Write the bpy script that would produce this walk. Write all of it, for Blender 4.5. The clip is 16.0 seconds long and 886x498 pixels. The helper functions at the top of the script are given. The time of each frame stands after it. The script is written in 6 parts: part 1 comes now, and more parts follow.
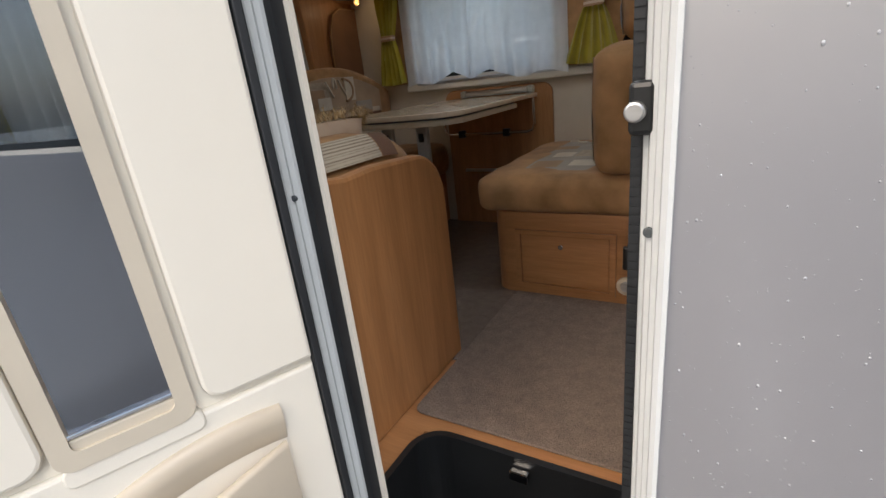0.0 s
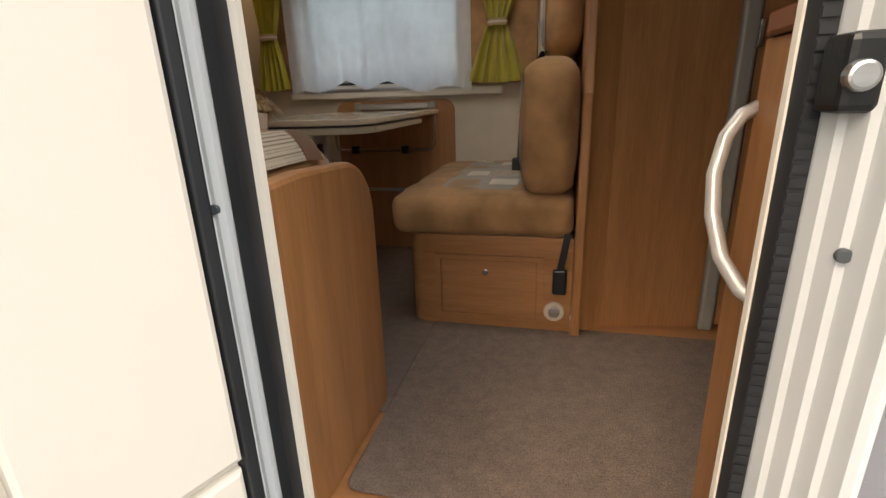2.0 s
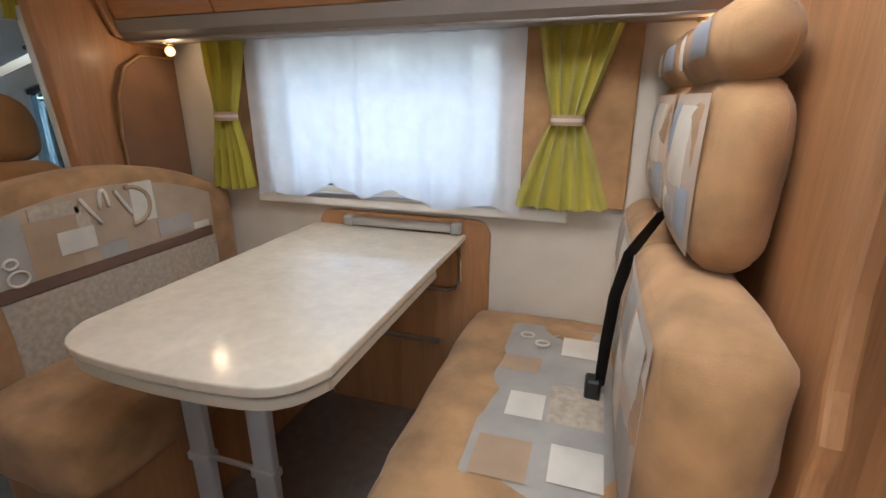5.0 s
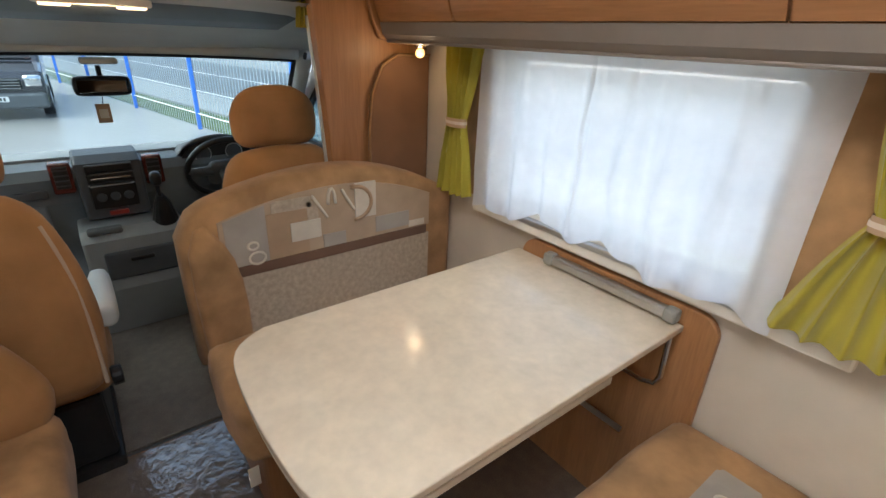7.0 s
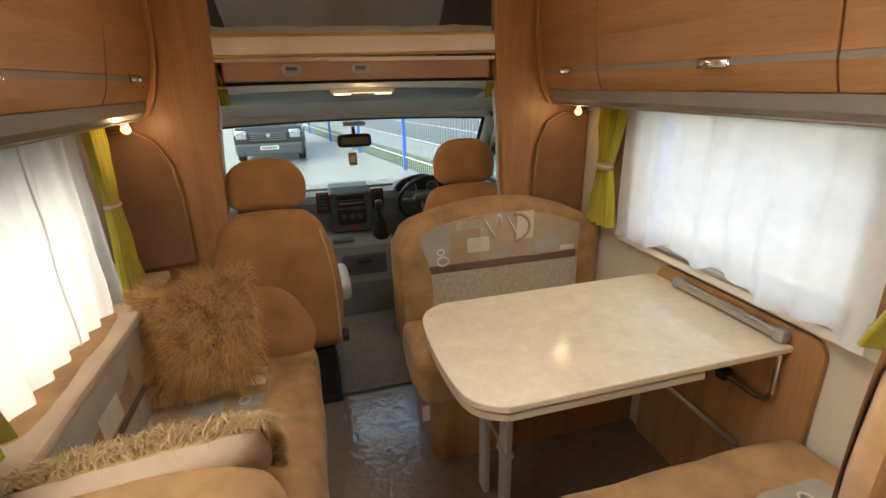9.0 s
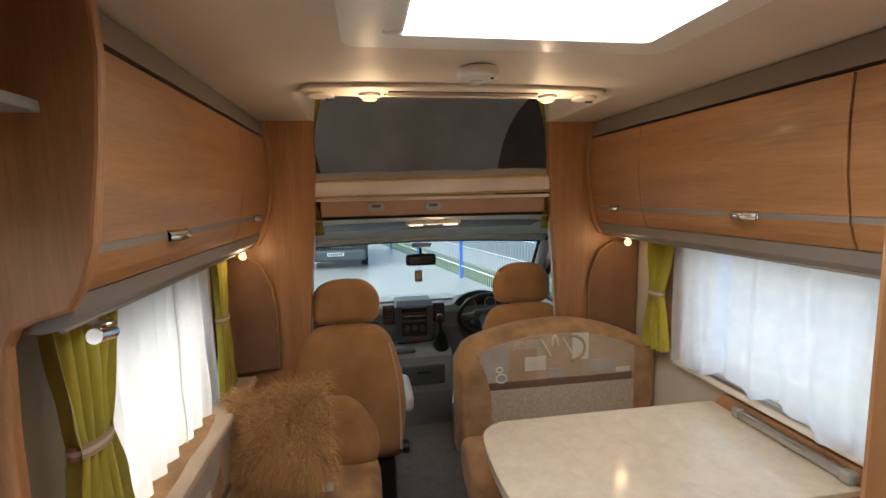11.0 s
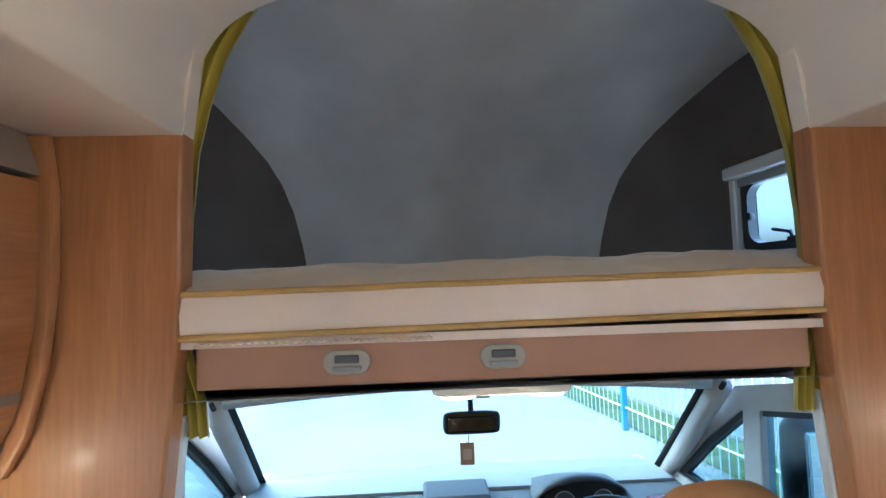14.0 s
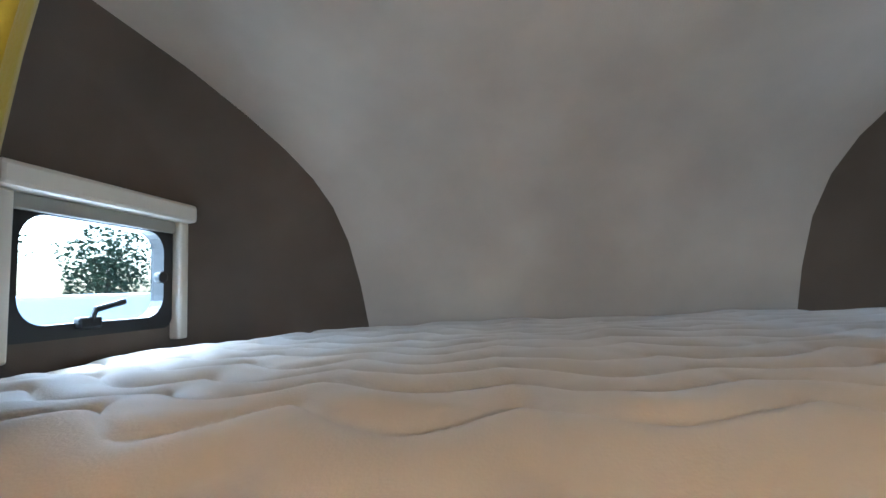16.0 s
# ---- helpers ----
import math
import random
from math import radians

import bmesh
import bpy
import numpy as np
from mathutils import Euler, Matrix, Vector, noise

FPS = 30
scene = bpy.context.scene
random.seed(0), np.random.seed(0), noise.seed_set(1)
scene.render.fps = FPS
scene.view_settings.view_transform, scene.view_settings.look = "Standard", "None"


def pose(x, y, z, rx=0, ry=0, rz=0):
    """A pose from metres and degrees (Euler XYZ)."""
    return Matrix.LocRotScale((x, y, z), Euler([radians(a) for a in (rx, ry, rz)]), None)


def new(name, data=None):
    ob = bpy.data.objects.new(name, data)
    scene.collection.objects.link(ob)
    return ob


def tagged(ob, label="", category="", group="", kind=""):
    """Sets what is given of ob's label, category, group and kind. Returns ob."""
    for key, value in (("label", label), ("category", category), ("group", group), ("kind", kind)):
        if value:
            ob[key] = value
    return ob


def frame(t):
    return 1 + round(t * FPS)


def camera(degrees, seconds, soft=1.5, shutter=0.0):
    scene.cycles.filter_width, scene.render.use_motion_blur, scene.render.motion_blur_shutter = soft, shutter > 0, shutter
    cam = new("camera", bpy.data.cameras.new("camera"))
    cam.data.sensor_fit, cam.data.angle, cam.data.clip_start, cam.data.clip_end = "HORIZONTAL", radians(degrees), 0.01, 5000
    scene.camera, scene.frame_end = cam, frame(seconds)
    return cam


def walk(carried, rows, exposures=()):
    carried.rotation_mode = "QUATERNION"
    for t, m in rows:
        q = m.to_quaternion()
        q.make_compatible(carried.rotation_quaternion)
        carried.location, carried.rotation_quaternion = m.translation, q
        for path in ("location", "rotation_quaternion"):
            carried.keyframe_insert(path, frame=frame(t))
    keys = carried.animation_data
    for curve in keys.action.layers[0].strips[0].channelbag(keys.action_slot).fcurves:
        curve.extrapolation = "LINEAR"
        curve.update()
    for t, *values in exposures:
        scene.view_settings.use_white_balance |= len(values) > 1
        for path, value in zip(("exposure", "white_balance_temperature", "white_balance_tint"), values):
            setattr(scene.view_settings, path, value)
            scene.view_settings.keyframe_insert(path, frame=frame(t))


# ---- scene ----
cam = camera(86.8, 16.0)
METRES, EYE, TILT, LEAN, TURN = 5.0, 0.92, 0.0, 0.0, 31.7
ROWS = [
    (0.0, 0.0, 0.0, 0.0, -2.22, -19.73, 6.2),
    (0.5, -0.0285, 0.0053, 0.0008, -11.53, -18.1, 4.24),
    (1.0, -0.0488, 0.0103, 0.002, -17.6, -17.74, 2.5),
    (1.5, -0.0482, 0.0214, -0.0028, -20.0, -19.31, 0.79),
    (2.0, -0.0339, 0.0526, -0.0114, -18.25, -17.95, 1.86),
    (2.5, -0.021, 0.0859, -0.0086, -17.3, -15.45, 0.45),
    (3.0, -0.0125, 0.1263, -0.003, -15.89, -13.39, -0.37),
    (3.5, -0.0022, 0.1649, 0.0145, -16.29, -13.21, -0.88),
    (6.0, 0.0532, 0.2836, 0.1029, -5.2, -22.48, 0.66),
    (6.5, 0.0607, 0.3003, 0.1144, 5.07, -24.03, -0.47),
    (7.0, 0.0763, 0.3104, 0.1131, 20.81, -24.23, -2.21),
    (7.5, 0.088, 0.2908, 0.1146, 31.41, -23.99, -2.03),
    (8.0, 0.1094, 0.2644, 0.1184, 35.31, -23.39, -1.17),
    (8.5, 0.1267, 0.2499, 0.1238, 39.96, -22.45, 0.08),
    (11.0, 0.1621, 0.2055, 0.1543, 49.1, -6.63, 1.21),
    (11.5, 0.1418, 0.2311, 0.1561, 51.35, -3.1, 0.9),
    (12.0, 0.1051, 0.2651, 0.1591, 53.65, -1.44, 0.96),
    (12.5, 0.0587, 0.2909, 0.1592, 51.82, -0.41, 1.0),
    (13.0, 0.0119, 0.3224, 0.164, 50.56, 0.1, 1.0),
    (13.5, -0.0304, 0.3653, 0.168, 54.13, 1.51, 0.92),
    (14.0, -0.0727, 0.3924, 0.1723, 55.35, 3.56, 1.64),
    (14.5, -0.1119, 0.4073, 0.1796, 56.26, 6.9, 2.38),
    (15.0, -0.1345, 0.4238, 0.1848, 59.72, 7.97, 2.32),
    (15.5, -0.1563, 0.4444, 0.1946, 65.56, 6.54, 1.67),
    (16.0, -0.1733, 0.4563, 0.1992, 67.14, 5.16, 2.15),
]
EXPOSURES = [(0.0, 0.55, 6250, 10), (1.5, 0.65, 6150, 10), (2.3, 1.2, 7100, 10), (3.0, 2.15, 6900, 10), (6.0, 2.05, 5500, 10), (8.5, 2.15, 7400, 10), (11.0, 2.0, 6500, 10), (12.5, 2.15, 6900, 10), (13.5, 2.5, 4500, 4), (14.5, 3.3, 5000, 3), (15.5, 3.35, 5000, 3), (16.0, 3.85, 5350, 5)]
walk(cam, [(t, pose(0, 0, EYE, TILT, LEAN, TURN) @ pose(METRES * x, METRES * y, METRES * z, 90 + pitch, roll, yaw)) for t, x, y, z, yaw, pitch, roll in ROWS], EXPOSURES)

# ---- world and lights ----
world = bpy.data.worlds.new("overcast_sky")
scene.world = world
world.use_nodes = True
_wn = world.node_tree.nodes
_sky = _wn.new("ShaderNodeTexSky")
_sky.sky_type = "NISHITA"
_sky.sun_disc = False
_sky.sun_elevation = radians(50)
_sky.sun_rotation = radians(200)
_sky.dust_density = 6.0
_sky.air_density = 1.2
_sky.ozone_density = 0.6
world.node_tree.links.new(_sky.outputs[0], _wn["Background"].inputs[0])
_wn["Background"].inputs[1].default_value = 0.15

sun = new("sun", bpy.data.lights.new("sun", "SUN"))
sun.data.energy = 1.5
sun.data.angle = radians(30)
sun.data.color = (1.0, 0.97, 0.93)
sun.rotation_euler = (radians(48), 0, radians(55))


def bulb(x, y, z, watts, size=0.012, name="bulb_light"):
    ob = new(name, bpy.data.lights.new(name, "POINT"))
    ob.data.energy, ob.data.shadow_soft_size, ob.data.color = watts, size, (1.0, 0.72, 0.42)
    ob.location = (x, y, z)
    return ob


def window_light(x, y, z, w, h, watts, turn, tone=(0.90, 0.96, 1.0)):
    """Sky light in a window's opening."""
    ob = new("window_daylight", bpy.data.lights.new("window_daylight", "AREA"))
    ob.data.shape, ob.data.size, ob.data.size_y, ob.data.energy, ob.data.color = "RECTANGLE", w, h, watts, tone
    ob.matrix_world = pose(x, y, z, *turn)


window_light(-1.25, 2.835, 1.195, 0.90, 0.53, 0.22, (-90, 0, 0))
window_light(-1.48, 0.475, 1.14, 0.76, 0.56, 0.14, (90, 0, 0))
window_light(-2.865, 0.525, 1.99, 0.38, 0.22, 0.27, (90, 0, 0), (1.0, 0.95, 0.88))
window_light(-2.865, 2.775, 1.99, 0.38, 0.22, 0.27, (-90, 0, 0), (1.0, 0.95, 0.88))
window_light(-0.615, 1.66, 2.26, 0.66, 0.68, 6.5, (0, 0, 0))


# ---- materials ----
def material(name, base, rough=0.5, metal=0.0, vary=0.12, scale=8.0, stretch=(1, 1, 1), bump=0.0, bump_scale=60.0, fine=0.0, tint=None, coat=0.0, sheen=0.0, emit=0.0, spec=0.5):
    """Principled material with variation at two scales and fine relief, in metres."""
    m = bpy.data.materials.new(name)
    m.use_nodes = True
    nt, b = m.node_tree, m.node_tree.nodes["Principled BSDF"]
    N, L = nt.nodes.new, nt.links.new
    b.inputs["Roughness"].default_value, b.inputs["Metallic"].default_value = rough, metal
    b.inputs["Coat Weight"].default_value, b.inputs["Sheen Weight"].default_value = coat, sheen
    b.inputs["Coat Roughness"].default_value = 0.12
    b.inputs["Specular IOR Level"].default_value = spec
    co = N("ShaderNodeTexCoord")
    mp = N("ShaderNodeMapping")
    mp.inputs["Scale"].default_value = stretch
    L(co.outputs["Object"], mp.inputs[0])
    n1 = N("ShaderNodeTexNoise")
    n1.inputs["Scale"].default_value, n1.inputs["Detail"].default_value = scale, 6
    L(mp.outputs[0], n1.inputs[0])
    n2 = N("ShaderNodeTexNoise")
    n2.inputs["Scale"].default_value, n2.inputs["Detail"].default_value = bump_scale, 4
    L(mp.outputs[0], n2.inputs[0])
    ramp = N("ShaderNodeMapRange")
    ramp.inputs[1].default_value, ramp.inputs[2].default_value = 0.3, 0.7
    L(n1.outputs["Fac"], ramp.inputs[0])
    mix = N("ShaderNodeMix")
    mix.data_type = "RGBA"
    dark = tint or tuple(c * (1 - 2 * vary) for c in base)
    mix.inputs[6].default_value, mix.inputs[7].default_value = (*dark, 1), (*base, 1)
    L(ramp.outputs[0], mix.inputs[0])
    out = mix.outputs[2]
    if fine:
        mul = N("ShaderNodeMix")
        mul.data_type, mul.blend_type = "RGBA", "MULTIPLY"
        mul.inputs[0].default_value = fine
        r2 = N("ShaderNodeMapRange")
        r2.inputs[1].default_value, r2.inputs[2].default_value, r2.inputs[3].default_value = 0.3, 0.65, 0.25
        L(n2.outputs["Fac"], r2.inputs[0])
        L(out, mul.inputs[6])
        L(r2.outputs[0], mul.inputs[7])
        out = mul.outputs[2]
    L(out, b.inputs["Base Color"])
    rr = N("ShaderNodeMapRange")
    rr.inputs[3].default_value, rr.inputs[4].default_value = max(rough - 0.06, 0.02), min(rough + 0.06, 1)
    L(n1.outputs["Fac"], rr.inputs[0])
    L(rr.outputs[0], b.inputs["Roughness"])
    if bump:
        bp = N("ShaderNodeBump")
        bp.inputs["Strength"].default_value, bp.inputs["Distance"].default_value = bump, 0.004
        L(n2.outputs["Fac"], bp.inputs["Height"])
        L(bp.outputs[0], b.inputs["Normal"])
    if emit:
        b.inputs["Emission Color"].default_value = (*base, 1)
        b.inputs["Emission Strength"].default_value = emit
    return m


def glass(name, tint=(1, 1, 1), gloss=0.06, rough=0.02):
    """A thin clear pane."""
    m = bpy.data.materials.new(name)
    m.use_nodes = True
    nt = m.node_tree
    nt.nodes.remove(nt.nodes["Principled BSDF"])
    t, g, x = nt.nodes.new("ShaderNodeBsdfTransparent"), nt.nodes.new("ShaderNodeBsdfGlossy"), nt.nodes.new("ShaderNodeMixShader")
    lw, f = nt.nodes.new("ShaderNodeLayerWeight"), nt.nodes.new("ShaderNodeMath")
    lw.inputs[0].default_value = 0.5
    f.operation = "POWER"
    f.inputs[1].default_value = 4.0 - gloss * 10
    nt.links.new(lw.outputs["Facing"], f.inputs[0])
    t.inputs[0].default_value = (*tint, 1)
    g.inputs["Roughness"].default_value = rough
    nt.links.new(f.outputs[0], x.inputs[0])
    nt.links.new(t.outputs[0], x.inputs[1])
    nt.links.new(g.outputs[0], x.inputs[2])
    nt.links.new(x.outputs[0], nt.nodes["Material Output"].inputs[0])
    return m


def sheer(name, base, clear):
    """Thin woven net: part hole, part cloth that lets light through."""
    m = bpy.data.materials.new(name)
    m.use_nodes = True
    nt = m.node_tree
    nt.nodes.remove(nt.nodes["Principled BSDF"])
    N, L = nt.nodes.new, nt.links.new
    t, d, tr = N("ShaderNodeBsdfTransparent"), N("ShaderNodeBsdfDiffuse"), N("ShaderNodeBsdfTranslucent")
    d.inputs[0].default_value, tr.inputs[0].default_value = (*base, 1), (*base, 1)
    a, b = N("ShaderNodeMixShader"), N("ShaderNodeMixShader")
    a.inputs[0].default_value = 0.6
    L(d.outputs[0], a.inputs[1])
    L(tr.outputs[0], a.inputs[2])
    co, n = N("ShaderNodeTexCoord"), N("ShaderNodeTexNoise")
    n.inputs["Scale"].default_value = 18
    L(co.outputs["Object"], n.inputs[0])
    mr = N("ShaderNodeMapRange")
    mr.inputs[3].default_value, mr.inputs[4].default_value = clear - 0.08, clear + 0.08
    L(n.outputs["Fac"], mr.inputs[0])
    L(mr.outputs[0], b.inputs[0])
    L(a.outputs[0], b.inputs[1])
    L(t.outputs[0], b.inputs[2])
    L(b.outputs[0], nt.nodes["Material Output"].inputs[0])
    return m


WOOD = material("beech_veneer", (0.46, 0.222, 0.088), 0.45, vary=0.10, scale=3.0, stretch=(7, 7, 0.5), bump_scale=22, fine=0.22, tint=(0.345, 0.155, 0.056), coat=0.04)
WOOD_H = material("beech_veneer_level", (0.46, 0.222, 0.088), 0.45, vary=0.10, scale=3.0, stretch=(0.5, 7, 7), bump_scale=22, fine=0.22, tint=(0.345, 0.155, 0.056), coat=0.04)
WOOD_DARK = material("cherry_edge", (0.27, 0.10, 0.045), 0.35, vary=0.1, stretch=(5, 5, 0.6))
SUEDE = material("tan_suede", (0.49, 0.275, 0.122), 0.85, vary=0.23, scale=9, bump=0.25, bump_scale=300, sheen=0.12, spec=0.15)
SUEDE_PALE = material("beige_suede", (0.55, 0.41, 0.29), 0.85, vary=0.1, scale=6, bump=0.2, bump_scale=300, sheen=0.1, spec=0.15)
SUEDE_CAB = material("caramel_suede", (0.46, 0.23, 0.085), 0.85, vary=0.17, scale=6, bump=0.25, bump_scale=300, sheen=0.12, spec=0.15)
PATCH_WHITE = material("patch_ivory", (0.68, 0.60, 0.48), 0.8, bump=0.2, bump_scale=400)
PATCH_GREY = material("patch_grey", (0.40, 0.35, 0.29), 0.8, bump=0.2, bump_scale=400)
PATCH_BLUE = material("patch_slate", (0.36, 0.37, 0.39), 0.8, bump=0.2, bump_scale=400)
PATCH_TAN = material("patch_tan", (0.44, 0.29, 0.17), 0.8, bump=0.2, bump_scale=400)
PATCH_SAND = material("patch_sand", (0.46, 0.33, 0.215), 0.8, bump=0.2, bump_scale=400)
PATCH_BROWN = material("patch_brown", (0.16, 0.085, 0.05), 0.8, bump=0.2, bump_scale=400)
PLUSH = material("mesh_fabric", (0.50, 0.40, 0.29), 0.9, vary=0.15, scale=60, bump=0.5, bump_scale=500)
BED_FABRIC = material("luton_lining", (0.66, 0.59, 0.51), 0.85, vary=0.2, scale=2.2, bump=0.2, bump_scale=250, sheen=0.3, spec=0.1, tint=(0.47, 0.415, 0.355))
BED_SIDE = material("luton_side_lining", (0.17, 0.137, 0.11), 0.9, vary=0.15, scale=3, bump=0.2, bump_scale=250, spec=0.1)
QUILT = material("quilted_cover", (0.60, 0.535, 0.465), 0.7, vary=0.08, scale=5, bump=0.15, bump_scale=300, sheen=0.3)
MATTRESS = material("mattress_side", (0.70, 0.60, 0.52), 0.9, vary=0.05, bump=0.15, bump_scale=250)
PIPING = material("ochre_piping", (0.50, 0.33, 0.11), 0.8)
CEIL = material("ceiling_lining", (0.74, 0.66, 0.57), 0.6, vary=0.04, scale=3, bump=0.06, bump_scale=200)
WALLVINYL = material("cream_wall_vinyl", (0.62, 0.54, 0.43), 0.6, vary=0.06, scale=6, bump=0.12, bump_scale=180)
GREYTRIM = material("taupe_trim", (0.24, 0.20, 0.165), 0.45, vary=0.05)
GREYPLASTIC = material("grey_trim_light", (0.33, 0.32, 0.28), 0.35, vary=0.05)
CREAM = material("cream_door_moulding", (0.84, 0.785, 0.68), 0.35, vary=0.03, scale=3, bump=0.05, bump_scale=300)
BEIGE = material("beige_window_frame", (0.62, 0.55, 0.44), 0.4, vary=0.04)
WHITE = material("white_frame", (0.80, 0.80, 0.77), 0.35, vary=0.03)
ALU = material("brushed_aluminium", (0.62, 0.62, 0.62), 0.32, metal=1.0, vary=0.08, stretch=(1, 1, 30), scale=5)
SATIN = material("satin_silver_paint", (0.52, 0.52, 0.50), 0.4, metal=0.35, vary=0.05)
CHROME = material("chrome", (0.8, 0.8, 0.8), 0.12, metal=1.0, vary=0.03)
SILVERPAINT = material("silver_body_paint", (0.40, 0.40, 0.42), 0.3, metal=0.55, vary=0.03, scale=2, coat=0.6)
RUBBER = material("black_rubber", (0.018, 0.02, 0.023), 0.6, vary=0.2)
BLACK = material("black_plastic", (0.012, 0.013, 0.014), 0.35, vary=0.15, bump=0.1, bump_scale=300)
DARKGREY = material("dark_grey_plastic", (0.075, 0.085, 0.092), 0.5, vary=0.12, bump=0.2, bump_scale=400)
MIDGREY = material("cab_grey_plastic", (0.27, 0.295, 0.30), 0.55, vary=0.06, bump=0.1, bump_scale=300)
CABTRIM = material("cab_pale_trim", (0.56, 0.58, 0.57), 0.6, vary=0.05, bump=0.08, bump_scale=250)
BURL = material("burl_inlay", (0.13, 0.028, 0.022), 0.2, vary=0.25, scale=20)
DASHGREY = material("dash_blue_grey_plastic", (0.15, 0.175, 0.19), 0.5, vary=0.08, bump=0.2, bump_scale=400)
CARPET = material("brown_carpet", (0.265, 0.20, 0.155), 0.95, vary=0.12, scale=25, bump=1.0, bump_scale=260, fine=0.6)
GREEN = material("olive_curtain", (0.42, 0.35, 0.025), 0.8, vary=0.1, bump=0.2, bump_scale=300, sheen=0.3)
BAND = material("pale_tie_band", (0.66, 0.54, 0.42), 0.7)
LAMINATE = material("marbled_laminate", (0.73, 0.615, 0.455), 0.15, vary=0.06, scale=14, fine=0.10, bump_scale=40)
LAMEDGE = material("table_edge", (0.62, 0.54, 0.40), 0.4, vary=0.04)
LAMPGLOW = material("lamp_glow", (1.0, 0.55, 0.16), 0.4, emit=0.6)
LAMPSOFT = material("warm_diffuser", (1.0, 0.72, 0.40), 0.4, emit=0.8)
# White net again, greyed in colour so the sunlit sofa window glows less.
NET_GREYED = sheer("greyed_net_curtain", (0.55, 0.56, 0.57), 0.09)
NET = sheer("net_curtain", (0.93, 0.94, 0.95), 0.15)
FRAMEGREY = material("pale_grey_frame", (0.60, 0.62, 0.62), 0.35, vary=0.03)
LUTONPANE = glass("luton_pane", (0.62, 0.70, 0.78), 0.08)
PANE = glass("clear_pane", (0.95, 0.98, 0.98), 0.08)
TINTED = glass("tinted_pane", (0.58, 0.61, 0.65), 0.1)
SCREEN = glass("windscreen_glass", (0.48, 0.60, 0.63), 0.07)


def film_floor():
    """Carpet under a wrinkled sheet of clear protective film."""
    m = material("filmed_carpet", (0.24, 0.185, 0.145), 0.9, vary=0.12, scale=25, bump=0.3, bump_scale=260, fine=0.4, coat=1.0)
    nt, b = m.node_tree, m.node_tree.nodes["Principled BSDF"]
    b.inputs["Coat Roughness"].default_value = 0.05
    b.inputs["Coat IOR"].default_value = 2.0
    co, n, bp = nt.nodes.new("ShaderNodeTexCoord"), nt.nodes.new("ShaderNodeTexNoise"), nt.nodes.new("ShaderNodeBump")
    n.inputs["Scale"].default_value, n.inputs["Detail"].default_value, n.inputs["Distortion"].default_value = 24, 3, 1.2
    bp.inputs["Strength"].default_value, bp.inputs["Distance"].default_value = 0.32, 0.01
    nt.links.new(co.outputs["Object"], n.inputs[0])
    nt.links.new(n.outputs["Fac"], bp.inputs["Height"])
    nt.links.new(bp.outputs[0], b.inputs["Coat Normal"])
    return m


FILMED = film_floor()


# ---- mesh helpers ----
def link(name, me, mat, parent=None, label="", smooth=False):
    if isinstance(me, bmesh.types.BMesh):
        bm, me = me, bpy.data.meshes.new(name)
        bmesh.ops.recalc_face_normals(bm, faces=bm.faces)
        bm.to_mesh(me)
        bm.free()
    ob = new(name, me)
    if mat:
        me.materials.append(mat)
    if smooth:
        me.shade_smooth()
    if parent:
        ob.parent = parent
    if label:
        ob["label"] = label
    return ob


def part(name, bm, mat, parent, label="", smooth=False):
    return link(name, bm, mat, parent, label, smooth)


def thing(name, label, category, group="", at=(0, 0, 0)):
    ob = new(name)
    ob.empty_display_size = 0.1
    return tagged(ob, label, category, group)


def setting(name, bm, mat, smooth=False, label=""):
    return tagged(link(name, bm, mat, None, label, smooth), kind="structure")


def box(x0, x1, y0, y1, z0, z1, bevel=0.0, bm=None, seg=2):
    bm = bm or bmesh.new()
    r = bmesh.ops.create_cube(bm, size=1, matrix=Matrix.Translation(((x0 + x1) / 2, (y0 + y1) / 2, (z0 + z1) / 2)) @ Matrix.Diagonal((abs(x1 - x0), abs(y1 - y0), abs(z1 - z0), 1)))
    if bevel:
        es = list({e for v in r["verts"] for e in v.link_edges})
        bmesh.ops.bevel(bm, geom=es, offset=bevel, segments=seg, affect="EDGES", profile=0.5)
    return bm


def prism(pts, axis, a, b, bevel=0.0, bm=None):
    """Extrude a closed outline. axis 'x': pts are (y, z); 'y': (x, z); 'z': (x, y)."""
    bm = bm or bmesh.new()
    put = {"x": lambda p, s: (s, p[0], p[1]), "y": lambda p, s: (p[0], s, p[1]), "z": lambda p, s: (p[0], p[1], s)}[axis]
    f = bm.faces.new([bm.verts.new(put(p, a)) for p in pts])
    r = bmesh.ops.extrude_face_region(bm, geom=[f])
    d = Vector(put((0, 0), b - a))
    vs = [g for g in r["geom"] if isinstance(g, bmesh.types.BMVert)]
    bmesh.ops.translate(bm, verts=vs, vec=d)
    if bevel:
        caps = [g for g in r["geom"] if isinstance(g, bmesh.types.BMFace)] + [f]
        es = list({e for c in caps for e in c.edges})
        bmesh.ops.bevel(bm, geom=es, offset=bevel, segments=2, affect="EDGES", profile=0.5)
    return bm


def rounded(x0, x1, y0, y1, r, n=6):
    """Outline of a rectangle with rounded corners; r is one radius or four (from x0,y0 anticlockwise)."""
    rs = r if isinstance(r, (tuple, list)) else (r,) * 4
    out = []
    for (cx, cy, sx, sy, a0), q in zip(((x0, y0, 1, 1, 180), (x1, y0, -1, 1, 270), (x1, y1, -1, -1, 0), (x0, y1, 1, -1, 90)), rs):
        if q <= 0:
            out.append((cx, cy))
            continue
        for i in range(n + 1):
            a = radians(a0 + 90 * i / n)
            out.append((cx + sx * q + q * math.cos(a), cy + sy * q + q * math.sin(a)))
    return out


